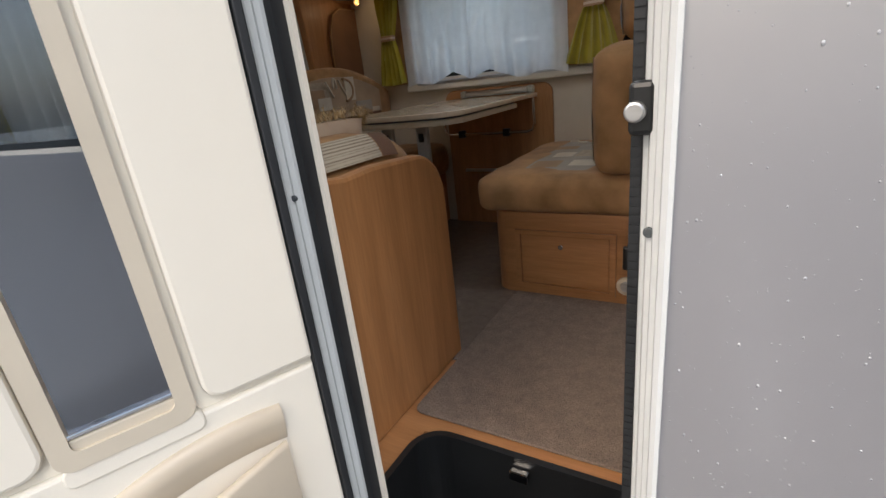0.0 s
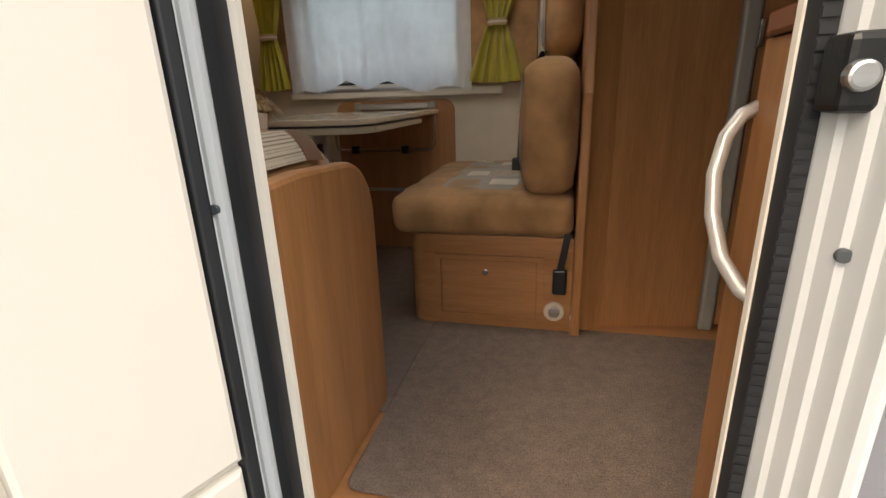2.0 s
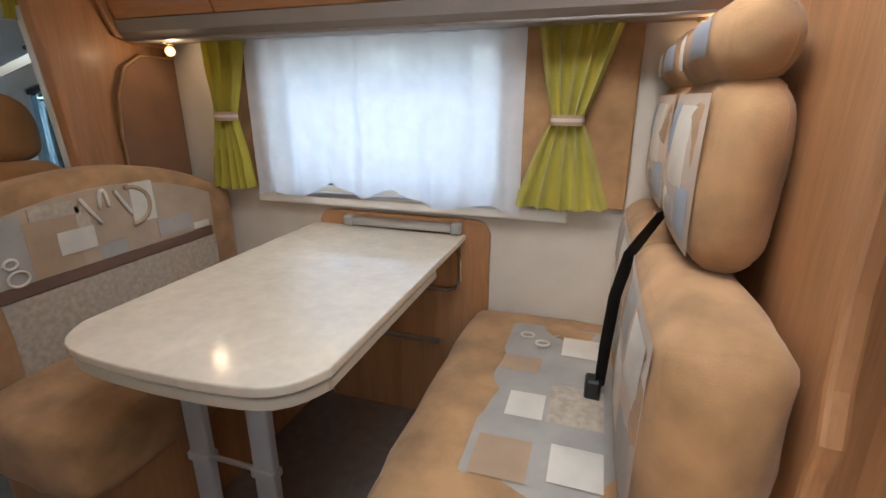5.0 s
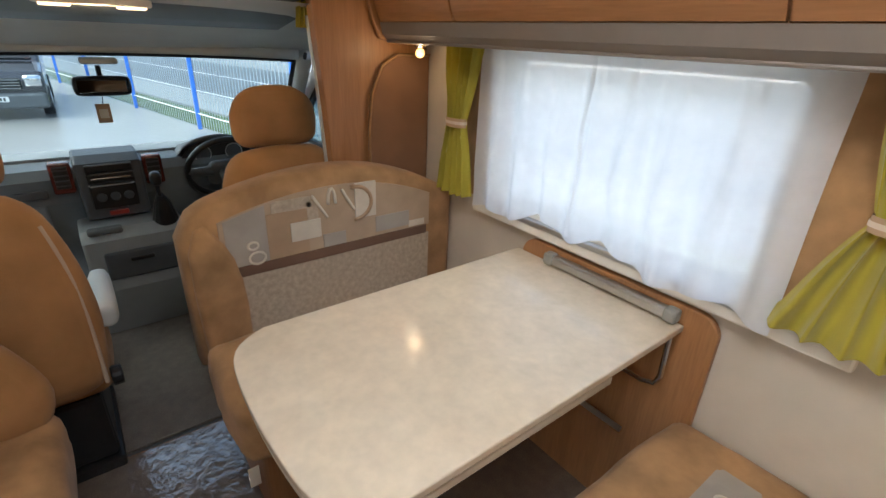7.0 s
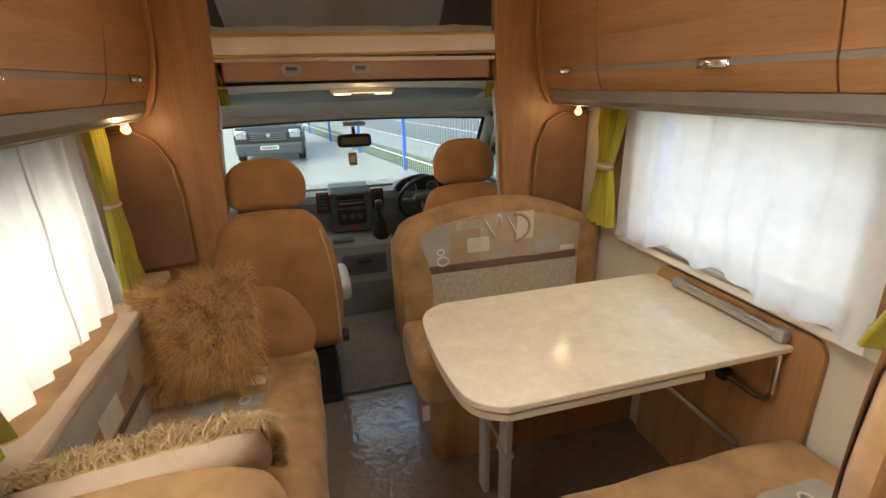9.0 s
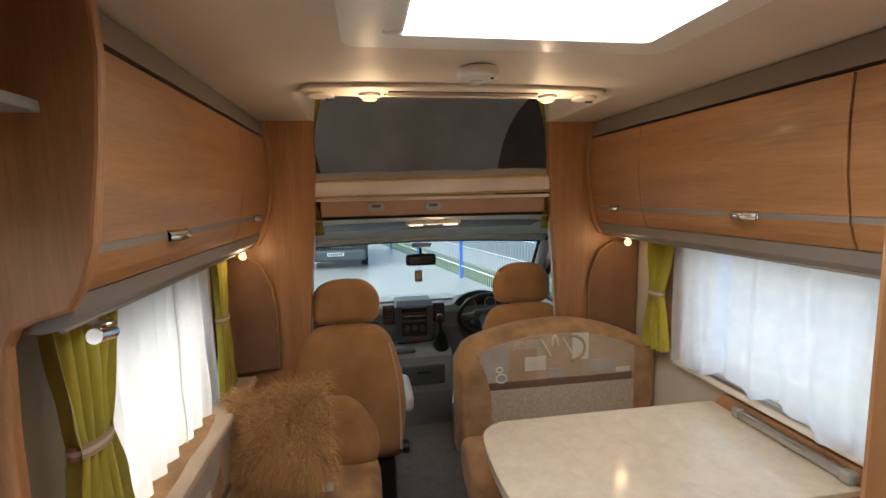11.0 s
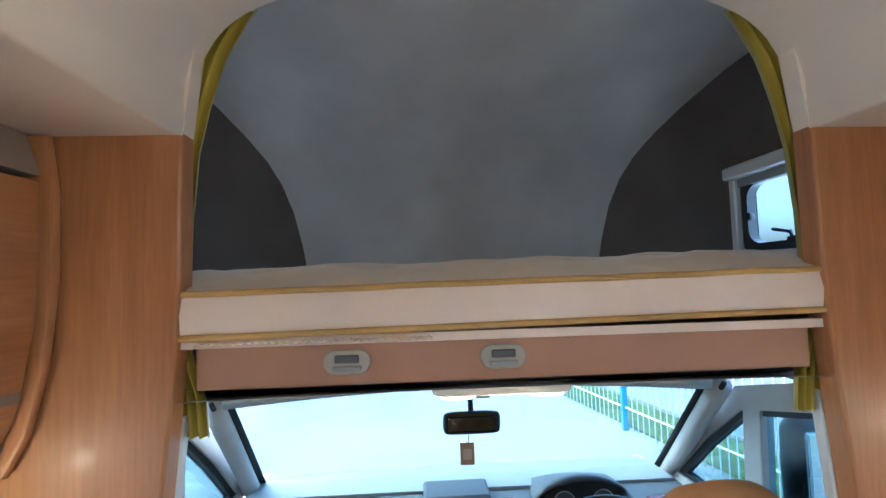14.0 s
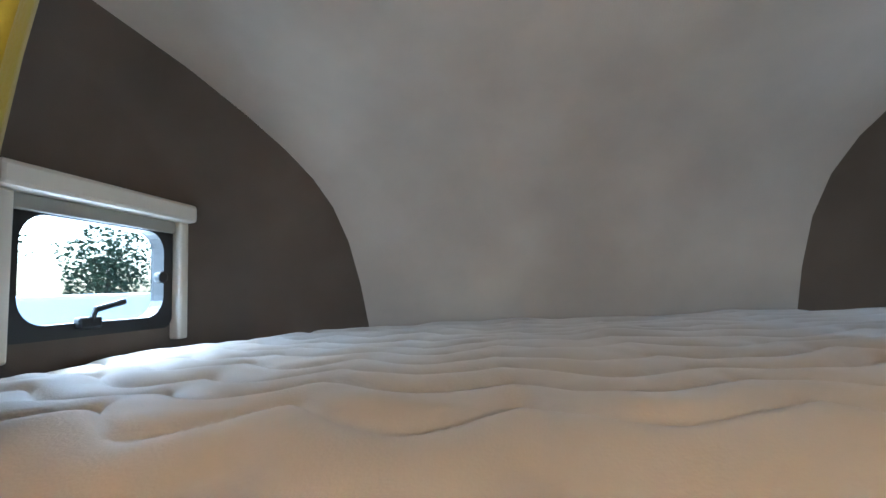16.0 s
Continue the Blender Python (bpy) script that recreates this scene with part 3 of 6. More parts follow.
def woven():
    """Cream cloth with rows of small dark holes."""
    m = material("holed_weave", (0.60, 0.52, 0.40), 0.85, bump=0.5, bump_scale=300)
    nt, b = m.node_tree, m.node_tree.nodes["Principled BSDF"]
    co, v, r, mx = nt.nodes.new("ShaderNodeTexCoord"), nt.nodes.new("ShaderNodeTexVoronoi"), nt.nodes.new("ShaderNodeMapRange"), nt.nodes.new("ShaderNodeMix")
    v.inputs["Scale"].default_value, v.inputs["Randomness"].default_value = 145, 0.1
    r.inputs[1].default_value, r.inputs[2].default_value = 0.30, 0.42
    mx.data_type = "RGBA"
    mx.inputs[6].default_value, mx.inputs[7].default_value = (0.12, 0.075, 0.045, 1), (0.47, 0.40, 0.30, 1)
    nt.links.new(co.outputs["Object"], v.inputs["Vector"])
    nt.links.new(v.outputs["Distance"], r.inputs[0])
    nt.links.new(r.outputs[0], mx.inputs[0])
    nt.links.new(mx.outputs[2], b.inputs["Base Color"])
    return m


WOVEN = woven()

# ---- entrance: door frame, open door, step well ----
df = tagged(thing("door_frame", "white entrance door frame with black rubber seal", "door frame"), kind="structure")
part("hinge_jamb", prism([(-0.712, 0.5605), (-0.692, 0.5605), (-0.673, 0.568), (-0.666, 0.571), (-0.663, 0.581), (-0.657, 0.580), (-0.654, 0.590), (-0.645, 0.593), (-0.645, 0.612), (-0.712, 0.612)], "z", -0.36, 1.66, 0.001), FRAMEGREY, df)
part("latch_jamb", prism([(-0.036, 0.5005), (-0.041, 0.500), (-0.047, 0.503), (-0.050, 0.522), (-0.056, 0.524), (-0.059, 0.545), (-0.065, 0.547), (-0.069, 0.566), (-0.074, 0.570), (-0.077, 0.586), (-0.077, 0.606), (-0.036, 0.606)], "z", -0.36, 1.66, 0.001), FRAMEGREY, df)
part("head_jamb", box(-0.712, -0.036, 0.500, 0.612, 1.661, 1.72, 0.004), FRAMEGREY, df)
part("hinge_seal", box(-0.712, -0.676, 0.530, 0.560, -0.36, 1.66, 0.004), RUBBER, df, "black rubber hinge seal")
part("rubber_seal", ring(rounded(-0.645, -0.0765, -0.36, 1.66, 0.02), rounded(-0.628, -0.091, -0.34, 1.64, 0.02), "y", 0.590, 0.616), RUBBER, df, "ribbed black rubber seal")
part("inner_trim", ring(rounded(-0.640, -0.082, -0.36, 1.66, 0.02), rounded(-0.619, -0.093, -0.33, 1.63, 0.02), "y", 0.617, 0.628), CREAM, df)
for k in range(80):
    part("seal_rib", box(-0.0905, -0.079, 0.588, 0.590, 0.30 + 0.012 * k, 0.308 + 0.012 * k), RUBBER, df)
latch = part("latch", box(-0.088, -0.060, 0.545, 0.585, 0.842, 0.898, 0.006), BLACK, df, "black latch block")
part("latch_pin", disc((-0.080, 0.534, 0.868), 0.011, 0.012, "y", 18, 0.003), ALU, latch)
part("screw", disc((-0.660, 0.577, 0.75), 0.006, 0.006, "y", 12, 0.001), DARKGREY, df)
part("screw", disc((-0.0625, 0.541, 0.735), 0.006, 0.006, "y", 12, 0.001), DARKGREY, df)

door = thing("entrance_door", "open cream entrance door with narrow dark window", "door")
door.matrix_world = pose(-0.643, 0.487, 0, 0, 0, -112)
DW, DZ0, DZ1 = 0.56, -0.36, 1.64
W0, W1, WZ0, WZ1 = 0.190, 0.340, 0.475, 1.40
part("core", wall_with_holes((-0.03, DW, DZ0, DZ1), [(W0, W1, WZ0, WZ1)], "y", -0.036, -0.012), CREAM, door)
part("outer_skin", wall_with_holes((-0.03, DW, DZ0, DZ1), [(W0, W1, WZ0, WZ1)], "y", -0.042, -0.0365), SILVERPAINT, door, "silver outer skin")
part("upper_pad", prism(rounded(-0.028, 0.158, 0.468, DZ1 - 0.03, (0.0, 0.035, 0.03, 0.0), 8), "y", -0.013, 0.010, 0.007), CREAM, door)
part("far_pad", prism(rounded(0.362, DW - 0.004, 0.468, DZ1 - 0.03, 0.035, 8), "y", -0.013, 0.010, 0.007), CREAM, door)
part("lower_pad", prism(rounded(-0.028, DW - 0.004, DZ0 + 0.02, 0.452, (0.02, 0.02, 0.05, 0.0), 8), "y", -0.013, 0.004, 0.006), CREAM, door)
part("sill_ledge", prism(rounded(0.165, 0.356, 0.425, 0.462, 0.014), "y", -0.013, 0.009, 0.004), CREAM, door)
wf = part("window_frame", ring(rounded(W0 - 0.018, W1 + 0.018, WZ0 - 0.02, WZ1 + 0.02, 0.026), rounded(W0 + 0.008, W1 - 0.008, WZ0 + 0.008, WZ1 - 0.008, 0.012), "y", -0.016, 0.012), BEIGE, door, "beige inner window frame")
part("pane", box(W0, W1, -0.028, -0.024, WZ0, WZ1), TINTED, wf)
part("flyscreen_rail", box(W0 + 0.004, W1 - 0.004, -0.010, 0.006, WZ0 + 0.006, WZ0 + 0.026, 0.003), BEIGE, wf)
part("rail_edge", box(W0 + 0.004, W1 - 0.004, -0.008, 0.008, WZ0 + 0.028, WZ0 + 0.036, 0.002), CHROME, wf)
BIN = material("bin_beige", (0.52, 0.45, 0.35), 0.4, vary=0.05)
bm = loft([[(0.06 + 0.40 * i / 16, 0.003 + d * (0.35 + 0.65 * math.sin(math.pi * (0.12 + 0.76 * i / 16))), z - 0.10 * (i / 16) ** 1.4) for i in range(17)] for d, z in ((0.0, 0.02), (0.05, 0.06), (0.068, 0.20), (0.066, 0.335), (0.060, 0.352), (0.054, 0.335), (0.050, 0.12), (0.0, 0.10))])
part("bin_lid", loft([[(0.05 + 0.42 * i / 16, d, z - 0.10 * (i / 16) ** 1.4 + 0.030 * math.sin(math.pi * i / 16)) for i in range(17)] for d, z in ((0.004, 0.405), (0.016, 0.400), (0.018, 0.37), (0.006, 0.33))]), BIN, door, smooth=True)
part("door_bin", bm, BIN, door, "beige moulded waste bin pocket", True)
for zz in (-0.1, 1.3):
    part("hinge", box(-0.040, -0.012, -0.043, -0.0365, zz, zz + 0.08, 0.004), BLACK, door)
part("edge_seal", box(-0.046, -0.0305, -0.034, 0.010, DZ0, DZ1, 0.003), RUBBER, door, "black rubber edge seal")

step = thing("entrance_step", "black moulded plastic entrance step well", "step")
so, si = rounded(-0.668, -0.055, 0.512, 0.875, (0.02, 0.02, 0.09, 0.09), 8), rounded(-0.650, -0.073, 0.530, 0.857, (0.015, 0.015, 0.075, 0.075), 8)
part("rim", ring(so, si, "z", -0.03, 0.010), BLACK, step)
part("well", ring([(x, y) for x, y in rounded(-0.655, -0.068, 0.525, 0.862, (0.015, 0.015, 0.08, 0.08), 8)], si, "z", -0.32, -0.03), BLACK, step)
part("tread", prism(rounded(-0.655, -0.068, 0.525, 0.862, (0.015, 0.015, 0.08, 0.08), 8), "z", -0.335, -0.32), BLACK, step)
part("step_catch", box(-0.40, -0.35, 0.835, 0.856, -0.05, -0.02, 0.005), CHROME, step)

# rain beads on the silver side
rnd = random.Random(4)
vs, fs = [], []
for k in range(2600):
    x, z = -0.03 + 0.80 * rnd.random() ** 1.1, rnd.uniform(-0.1, 1.35)
    q = rnd.uniform(0.0004, 0.0007 + 0.0012 * rnd.random() ** 3)
    tall, i = rnd.uniform(1.0, 1.7), len(vs)
    for rad, out in ((1.0, 0.0), (0.75, 0.45)):
        vs += [(x + q * rad * math.cos(a * math.pi / 4), 0.5078 - q * out, z + q * rad * tall * math.sin(a * math.pi / 4)) for a in range(8)]
    vs.append((x, 0.5078 - q * 0.62, z))
    for a in range(8):
        b = (a + 1) % 8
        fs += [(i + a, i + b, i + 8 + b, i + 8 + a), (i + 8 + a, i + 8 + b, i + 16)]
drops = bpy.data.meshes.new("rain_drops")
drops.from_pydata(vs, [], fs)
DROP = material("water_bead", (0.36, 0.37, 0.39), 0.08, vary=0.02, coat=0.6)
tagged(link("rain_drops", drops, DROP, None, "", True), "clear rain drops beaded on silver paint", "rain drops", kind="stuff")

# ---- floor coverings ----
mat1 = thing("entry_carpet", "brown speckled loop carpet with bound edges", "carpet")
part("carpet_sheet", prism(rounded(-0.735, 1.6, 0.915, 1.80, 0.03), "z", 0.001, 0.010, 0.004), CARPET, mat1)
mat2 = thing("aisle_carpet", "dark carpet under wrinkled clear protective film", "carpet")
part("carpet_sheet", prism(rounded(-2.19, -0.7355, 1.20, 2.735, 0.01), "z", 0.001, 0.008, 0.002), FILMED, mat2)

# ---- sofa along the door-side wall ----
sofa = thing("side_sofa", "tan suede side sofa with patchwork seat and wood end panel", "sofa")
out = [(0.565, 0.0), (1.27, 0.0), (1.272, 0.56)]
out += [(1.272 - 0.15 + 0.15 * math.cos(radians(a)), 0.575 + 0.155 * math.sin(radians(a))) for a in range(8, 91, 8)]
out += [(1.03, 0.735), (0.92, 0.74), (0.82, 0.735), (0.74, 0.745), (0.68, 0.775), (0.62, 0.82), (0.565, 0.84)]
part("end_panel", prism(out, "x", -0.790, -0.750, 0.012), WOOD, sofa, "beech veneered end panel with rounded top")
part("base", prism(rounded(-1.95, -0.792, 0.57, 1.24, (0, 0, 0.0, 0.0)), "z", 0.0, 0.30, 0.003), WOOD_H, sofa)
SC = (-1.98, -0.795, 0.66, 1.31, 0.30, 0.505, 0.012)
cushion(sofa, "seat_cushion", SC[:6], SUEDE, 0.06, 0.012, 0.006, 16, seed=1)
applique(SC, "z+", -1.93, -0.95, 0.70, 1.14, PATCH_TAN, sofa, "seat_inlay", 0.004)
for u0, u1, v0, v1, m in ((-1.42, -1.29, 0.97, 1.06, PATCH_WHITE), (-1.62, -1.50, 0.88, 0.99, PATCH_GREY), (-1.50, -1.36, 1.06, 1.13, PATCH_WHITE), (-1.26, -1.10, 1.04, 1.13, PATCH_WHITE), (-1.36, -1.20, 0.82, 0.92, PATCH_GREY), (-1.78, -1.66, 1.04, 1.12, PATCH_WHITE), (-1.12, -0.99, 0.86, 0.98, PATCH_GREY), (-1.60, -1.53, 1.02, 1.12, PATCH_GREY)):
    applique(SC, "z+", u0, u1, v0, v1, m, sofa, "patch", 0.009)
for x, y, r in ((-1.56, 1.06, 0.022), (-1.22, 1.0, 0.024), (-1.48, 0.80, 0.02)):
    ring_motif(sofa, (x, y, 0.529), r, "z")
BC = (-1.98, -0.80, 0.57, 0.72, 0.46, 0.83, 0.01)
lean = lambda w: (w.x, w.y + 0.07 * (0.83 - w.z), w.z)
cushion(sofa, "back_cushion", BC[:6], SUEDE, 0.045, 0.01, 0.005, 14, seed=2, shape=lean)


def back_patch(x0, x1, z0, z1, m, nm="patch", d=0.006):
    rows = [[(x0 + (x1 - x0) * i / 4, 0.722 + 0.07 * (0.83 - z) + d, z) for i in range(5)] for z in (z0, (z0 + z1) / 2, z1)]
    part(nm, loft(rows), m, sofa)


back_patch(-1.93, -0.85, 0.63, 0.80, PATCH_GREY, "back_inlay")
back_patch(-1.93, -0.85, 0.60, 0.63, PATCH_BROWN, "brown_strip", 0.009)
back_patch(-1.93, -0.85, 0.48, 0.60, PLUSH, "mesh_inlay", 0.007)
back_patch(-1.70, -1.56, 0.65, 0.77, PATCH_TAN, "patch", 0.010)
back_patch(-1.44, -1.30, 0.64, 0.72, PATCH_WHITE, "patch", 0.010)
EC = (-0.965, -0.795, 0.62, 1.235, 0.44, 0.80, 0.015)
cushion(sofa, "end_cushion", EC[:6], SUEDE, 0.07, 0.015, 0.006, 14, seed=3, shape=lambda w: (w.x - 0.12 * max(0, w.z - 0.6), w.y, w.z - 0.05 * max(0, (w.y - 1.0) / 0.23) ** 2 * (1 if w.z > 0.6 else 0)), label="tan suede end bolster")


def bolster_point(y, a, out):
    """A point on the rounded upper edge of the end bolster."""
    x, z = -0.865 + (0.07 + out) * math.cos(radians(a)), 0.735 + (0.07 + out) * math.sin(radians(a))
    return (x - 0.12 * max(0, z - 0.6), y, z - 0.05 * max(0, (y - 1.0) / 0.23) ** 2)


part("woven_band", loft([[bolster_point(0.64 + 0.39 * i / 12, 8 + 8 * k, 0.020) for k in range(7)] for i in range(13)]), WOVEN, sofa, "cream holed weave band", True)
part("brown_patch", loft([[bolster_point(1.032 + 0.07 * i / 3, 8 + 8 * k, 0.021) for k in range(7)] for i in range(4)]), PATCH_BROWN, sofa, smooth=True)
cushion(sofa, "corner_bolster", (-2.0, -1.86, 0.98, 1.30, 0.45, 0.78), SUEDE_CAB, 0.068, 0.02, 0.006, 12, seed=5, shape=lambda w: (w.x, w.y - 0.10 * max(0, (w.z - 0.55) / 0.25) ** 1.5 * max(0, (w.y - 1.05) / 0.25), w.z))
part("window_ledge", box(-2.17, -0.80, 0.562, 0.74, 0.80, 0.835, 0.012), SUEDE_PALE, sofa, "beige padded ledge below the window")

fur_pillow((-1.72, 0.92, 0.735), (60, 0, 72), (0.215, 0.195, 0.055), "brown shaggy fur pillow propped in the sofa corner", SUEDE_PALE, FUR_BROWN, True, 9000, 0.065, 3, 14)
fur_pillow((-1.03, 0.955, 0.72), (0, -58, 6), (0.15, 0.25, 0.06), "blond shaggy pillow with smooth beige back on the sofa end", SUEDE_PALE, FUR_BLOND, False, 14000, 0.062, 5)

# ---- forward bench and its arched backrest ----
bench = thing("dinette_bench", "tan suede forward dinette bench with arched patchwork backrest", "bench")
part("base", prism(rounded(-1.97, -1.60, 1.76, 2.735, (0.0, 0.06, 0, 0)), "z", 0.0, 0.34, 0.003), WOOD, bench)
QC = (-1.96, -1.545, 1.70, 2.73, 0.34, 0.545, 0.014)
cushion(bench, "seat_cushion", QC[:6], SUEDE, 0.05, 0.014, 0.008, 16, seed=8)


def arch_top(y):
    d = y - 2.19
    return 1.064 - (0.42 if d < 0 else 0.55) * d * d - 0.07 * max(0, (1.76 - y) / 0.07) ** 2


def arch_outline(y0, y1, z0, drop, n=24, r=0.05):
    pts = [(y1, z0), (y1, arch_top(y1) - drop)]
    pts += [(y1 + (y0 - y1) * i / n, arch_top(y1 + (y0 - y1) * i / n) - drop) for i in range(1, n + 1)]
    return pts + [(y0, z0)]


part("backrest", prism(arch_outline(1.69, 2.73, 0.44, 0.0), "x", -2.10, -1.955, 0.035), SUEDE, bench, "tan suede arched backrest", True)
XF = -1.955
roll = [(1.712, 0.50), (1.706, 0.70), (1.708, 0.86), (1.732, 0.930), (1.762, 0.945), (1.786, 0.913), (1.812, 0.875), (1.836, 0.82), (1.852, 0.74), (1.858, 0.65), (1.858, 0.50)]
part("side_roll", prism(roll, "x", XF - 0.03, XF + 0.022, 0.018), SUEDE, bench, "tan suede side roll of the backrest", True)


def panel_outline(z0, z1, y0, y1, drop):
    """A stretch of the backrest's face, cut by its arch."""
    n = 20
    top = [(y1 + (y0 - y1) * i / n, min(z1, arch_top(y1 + (y0 - y1) * i / n) - drop)) for i in range(n + 1)]
    return [(y0, z0), (y1, z0)] + top


part("pattern_panel", prism(panel_outline(0.783, 2, 1.80, 2.60, 0.055), "x", XF - 0.002, XF + 0.004, 0.002), PATCH_SAND, bench)
part("brown_strip", prism([(1.85, 0.748), (2.585, 0.748), (2.585, 0.785), (1.84, 0.785)], "x", XF, XF + 0.009, 0.003), PATCH_BROWN, bench)
part("mesh_panel", prism([(1.85, 0.53), (2.60, 0.53), (2.60, 0.748), (1.85, 0.748)], "x", XF - 0.002, XF + 0.005, 0.002), PLUSH, bench)
for y0, y1, z0, z1, d, m in ((1.815, 1.945, 0.786, 2, 0.060, PATCH_GREY), (1.945, 2.085, 0.786, 0.945, 0.065, PATCH_TAN), (1.965, 2.10, 0.945, 0.985, 0.060, PLUSH), (2.085, 2.125, 0.90, 0.965, 0.06, PLUSH), (2.138, 2.225, 0.786, 0.835, 0.06, PATCH_GREY), (2.35, 2.50, 0.800, 0.862, 0.06, PATCH_GREY), (2.50, 2.575, 0.79, 0.815, 0.06, PATCH_WHITE)):
    part("patch", prism(panel_outline(z0, z1, y0, y1, d), "x", XF, XF + 0.007, 0.001), m, bench)
for y0, y1, z0, z1 in ((2.023, 2.130, 0.833, 0.901), (2.265, 2.350, 0.872, 1.004)):
    part("patch", box(XF, XF + 0.010, y0, y1, z0, z1, 0.001), PATCH_WHITE, bench)
for y, z, q in ((1.895, 0.850, 0.016), (1.905, 0.806, 0.026)):
    ring_motif(bench, (XF + 0.010, y, z), q, "x", PATCH_WHITE)


def embroidery(pts, w, m):
    """A broad flat stitched line on the backrest's face."""
    part("embroidered_curve", tube([(XF + 0.0095, y, z) for y, z in pts], w, 6), m, bench, smooth=True)


embroidery([(2.262 + 0.068 * math.sin(radians(a)) , 0.932 + 0.062 * math.cos(radians(a))) for a in range(-10, 191, 12)], 0.0075, PATCH_TAN)
embroidery([(2.105 + 0.05 * k / 8, 0.985 - 0.085 * k / 8) for k in range(9)], 0.006, PATCH_WHITE)
embroidery([(2.175 + 0.014 * math.cos(radians(a)), 0.945 + 0.055 * math.sin(radians(a))) for a in range(180, -1, -20)] , 0.006, PATCH_WHITE)
embroidery([(2.215 + 0.045 * k / 8, 0.99 - 0.08 * k / 8) for k in range(9)], 0.006, PATCH_WHITE)
part("paper_tag", box(-1.548, -1.545, 1.695, 1.725, 0.29, 0.36), PATCH_WHITE, bench, "small white paper tag")

# ---- dinette table, wall board and rail ----
table = thing("dinette_table", "cream marbled folding table on two metal legs", "table")


def table_outline(far, inset):
    """Straight sides, a square wall end and a bowed aisle end with rounded corners."""
    x0, x1 = -1.547 + inset, -0.927 - inset
    pts = [(x0, far), (x0, 1.79)]
    for k in range(1, 24):
        u = k / 24
        x = x0 + (x1 - x0) * (0.5 - 0.5 * math.cos(math.pi * u))
        e = abs(2 * (x - x0) / (x1 - x0) - 1)
        pts.append((x, 1.674 + inset + 0.028 * e ** 2 + 0.088 * e ** 9))
    return pts + [(x1, 1.79), (x1, far)]


part("tabletop", prism(table_outline(2.712, 0.0), "z", 0.780, 0.802, 0.004), LAMINATE, table)
part("folded_leaf", prism(table_outline(2.40, 0.006), "z", 0.748, 0.772, 0.004), LAMEDGE, table)
part("leaf_gap", prism(table_outline(2.39, 0.018), "z", 0.771, 0.781), DARKGREY, table)
for x in (-1.42, -1.22):
    lg = part("leg", box(x - 0.032, x + 0.032, 1.90, 1.925, 0.008, 0.750, 0.006), SATIN, table)
    part("leg_clip", box(x - 0.012, x + 0.012, 1.888, 1.90, 0.66, 0.70, 0.003), BLACK, lg)
    part("leg_joint", box(x - 0.035, x + 0.035, 1.893, 1.93, 0.36, 0.385, 0.004), SATIN, lg)
part("leg_strut", tube([(-1.42, 1.912, 0.372), (-1.22, 1.912, 0.372)], 0.007), ALU, table)
bk = [(-0.955, 2.69, 0.785), (-0.945, 2.69, 0.77), (-0.942, 2.69, 0.63), (-0.955, 2.69, 0.60), (-0.99, 2.69, 0.588), (-1.50, 2.69, 0.588), (-1.53, 2.69, 0.60), (-1.54, 2.69, 0.63), (-1.54, 2.69, 0.785)]
part("support_frame", tube(bk, 0.009), CHROME, table, "bent metal support bar")
for x in (-1.12, -1.42):
    part("clamp", box(x - 0.02, x + 0.02, 2.672, 2.712, 0.568, 0.612, 0.006), BLACK, table)
board = thing("table_wall_board", "beech veneered wall board behind the table", "wall board")
part("board", prism(rounded(-1.53, -0.84, 0.0, 0.855, (0, 0, 0.06, 0.06), 8), "y", 2.715, 2.738, 0.005), WOOD, board)
rl = part("table_rail", box(-1.375, -0.965, 2.680, 2.714, 0.808, 0.842, 0.010), ALU, board, "aluminium table rail with grey end caps")
for x in (-1.385, -0.960):
    part("end_cap", box(x - 0.020, x + 0.020, 2.676, 2.716, 0.804, 0.846, 0.010), GREYPLASTIC, rl)
part("lower_rail", tube([(-1.42, 2.70, 0.36), (-1.02, 2.70, 0.36)], 0.010), ALU, board)

# ---- rear bench, backrests and divider ----
rb = thing("rear_bench", "tan suede two-seat travel bench on a wooden box", "bench")
part("base", prism(rounded(-0.835, -0.215, 1.775, 2.735, (0.08, 0, 0, 0), 8), "z", 0.0, 0.375, 0.004), WOOD_H, rb)
part("flap_frame", ring([(-0.725, 0.045), (-0.315, 0.035), (-0.315, 0.300), (-0.725, 0.300)], [(-0.703, 0.062), (-0.338, 0.052), (-0.338, 0.282), (-0.703, 0.282)], "y", 1.763, 1.776), WOOD_H, rb)
flap = part("flap_door", box(-0.70, -0.341, 1.768, 1.780, 0.062, 0.280, 0.003), WOOD_H, rb, "small wooden locker flap")
part("lock", disc((-0.53, 1.760, 0.235), 0.011, 0.01, "y", 16, 0.002), CHROME, flap)
part("heater_outlet", disc((-0.275, 1.764, 0.09), 0.038, 0.014, "y", 24, 0.004), BEIGE, rb, "round beige heating outlet")
part("outlet_louvre", disc((-0.275, 1.758, 0.09), 0.022, 0.012, "y", 18, 0.003), ALU, rb)
part("floor_socket", disc((-0.205, 1.758, 0.075), 0.014, 0.012, "y", 16, 0.003), BEIGE, rb)
RC = (-0.885, -0.222, 1.745, 2.735, 0.375, 0.525, 0.014)
cushion(rb, "seat_cushion", RC[:6], SUEDE, 0.045, 0.014, 0.006, 16, seed=11)
applique(RC, "z+", -0.72, -0.40, 1.86, 2.62, PATCH_GREY, rb, "seat_inlay", 0.004)
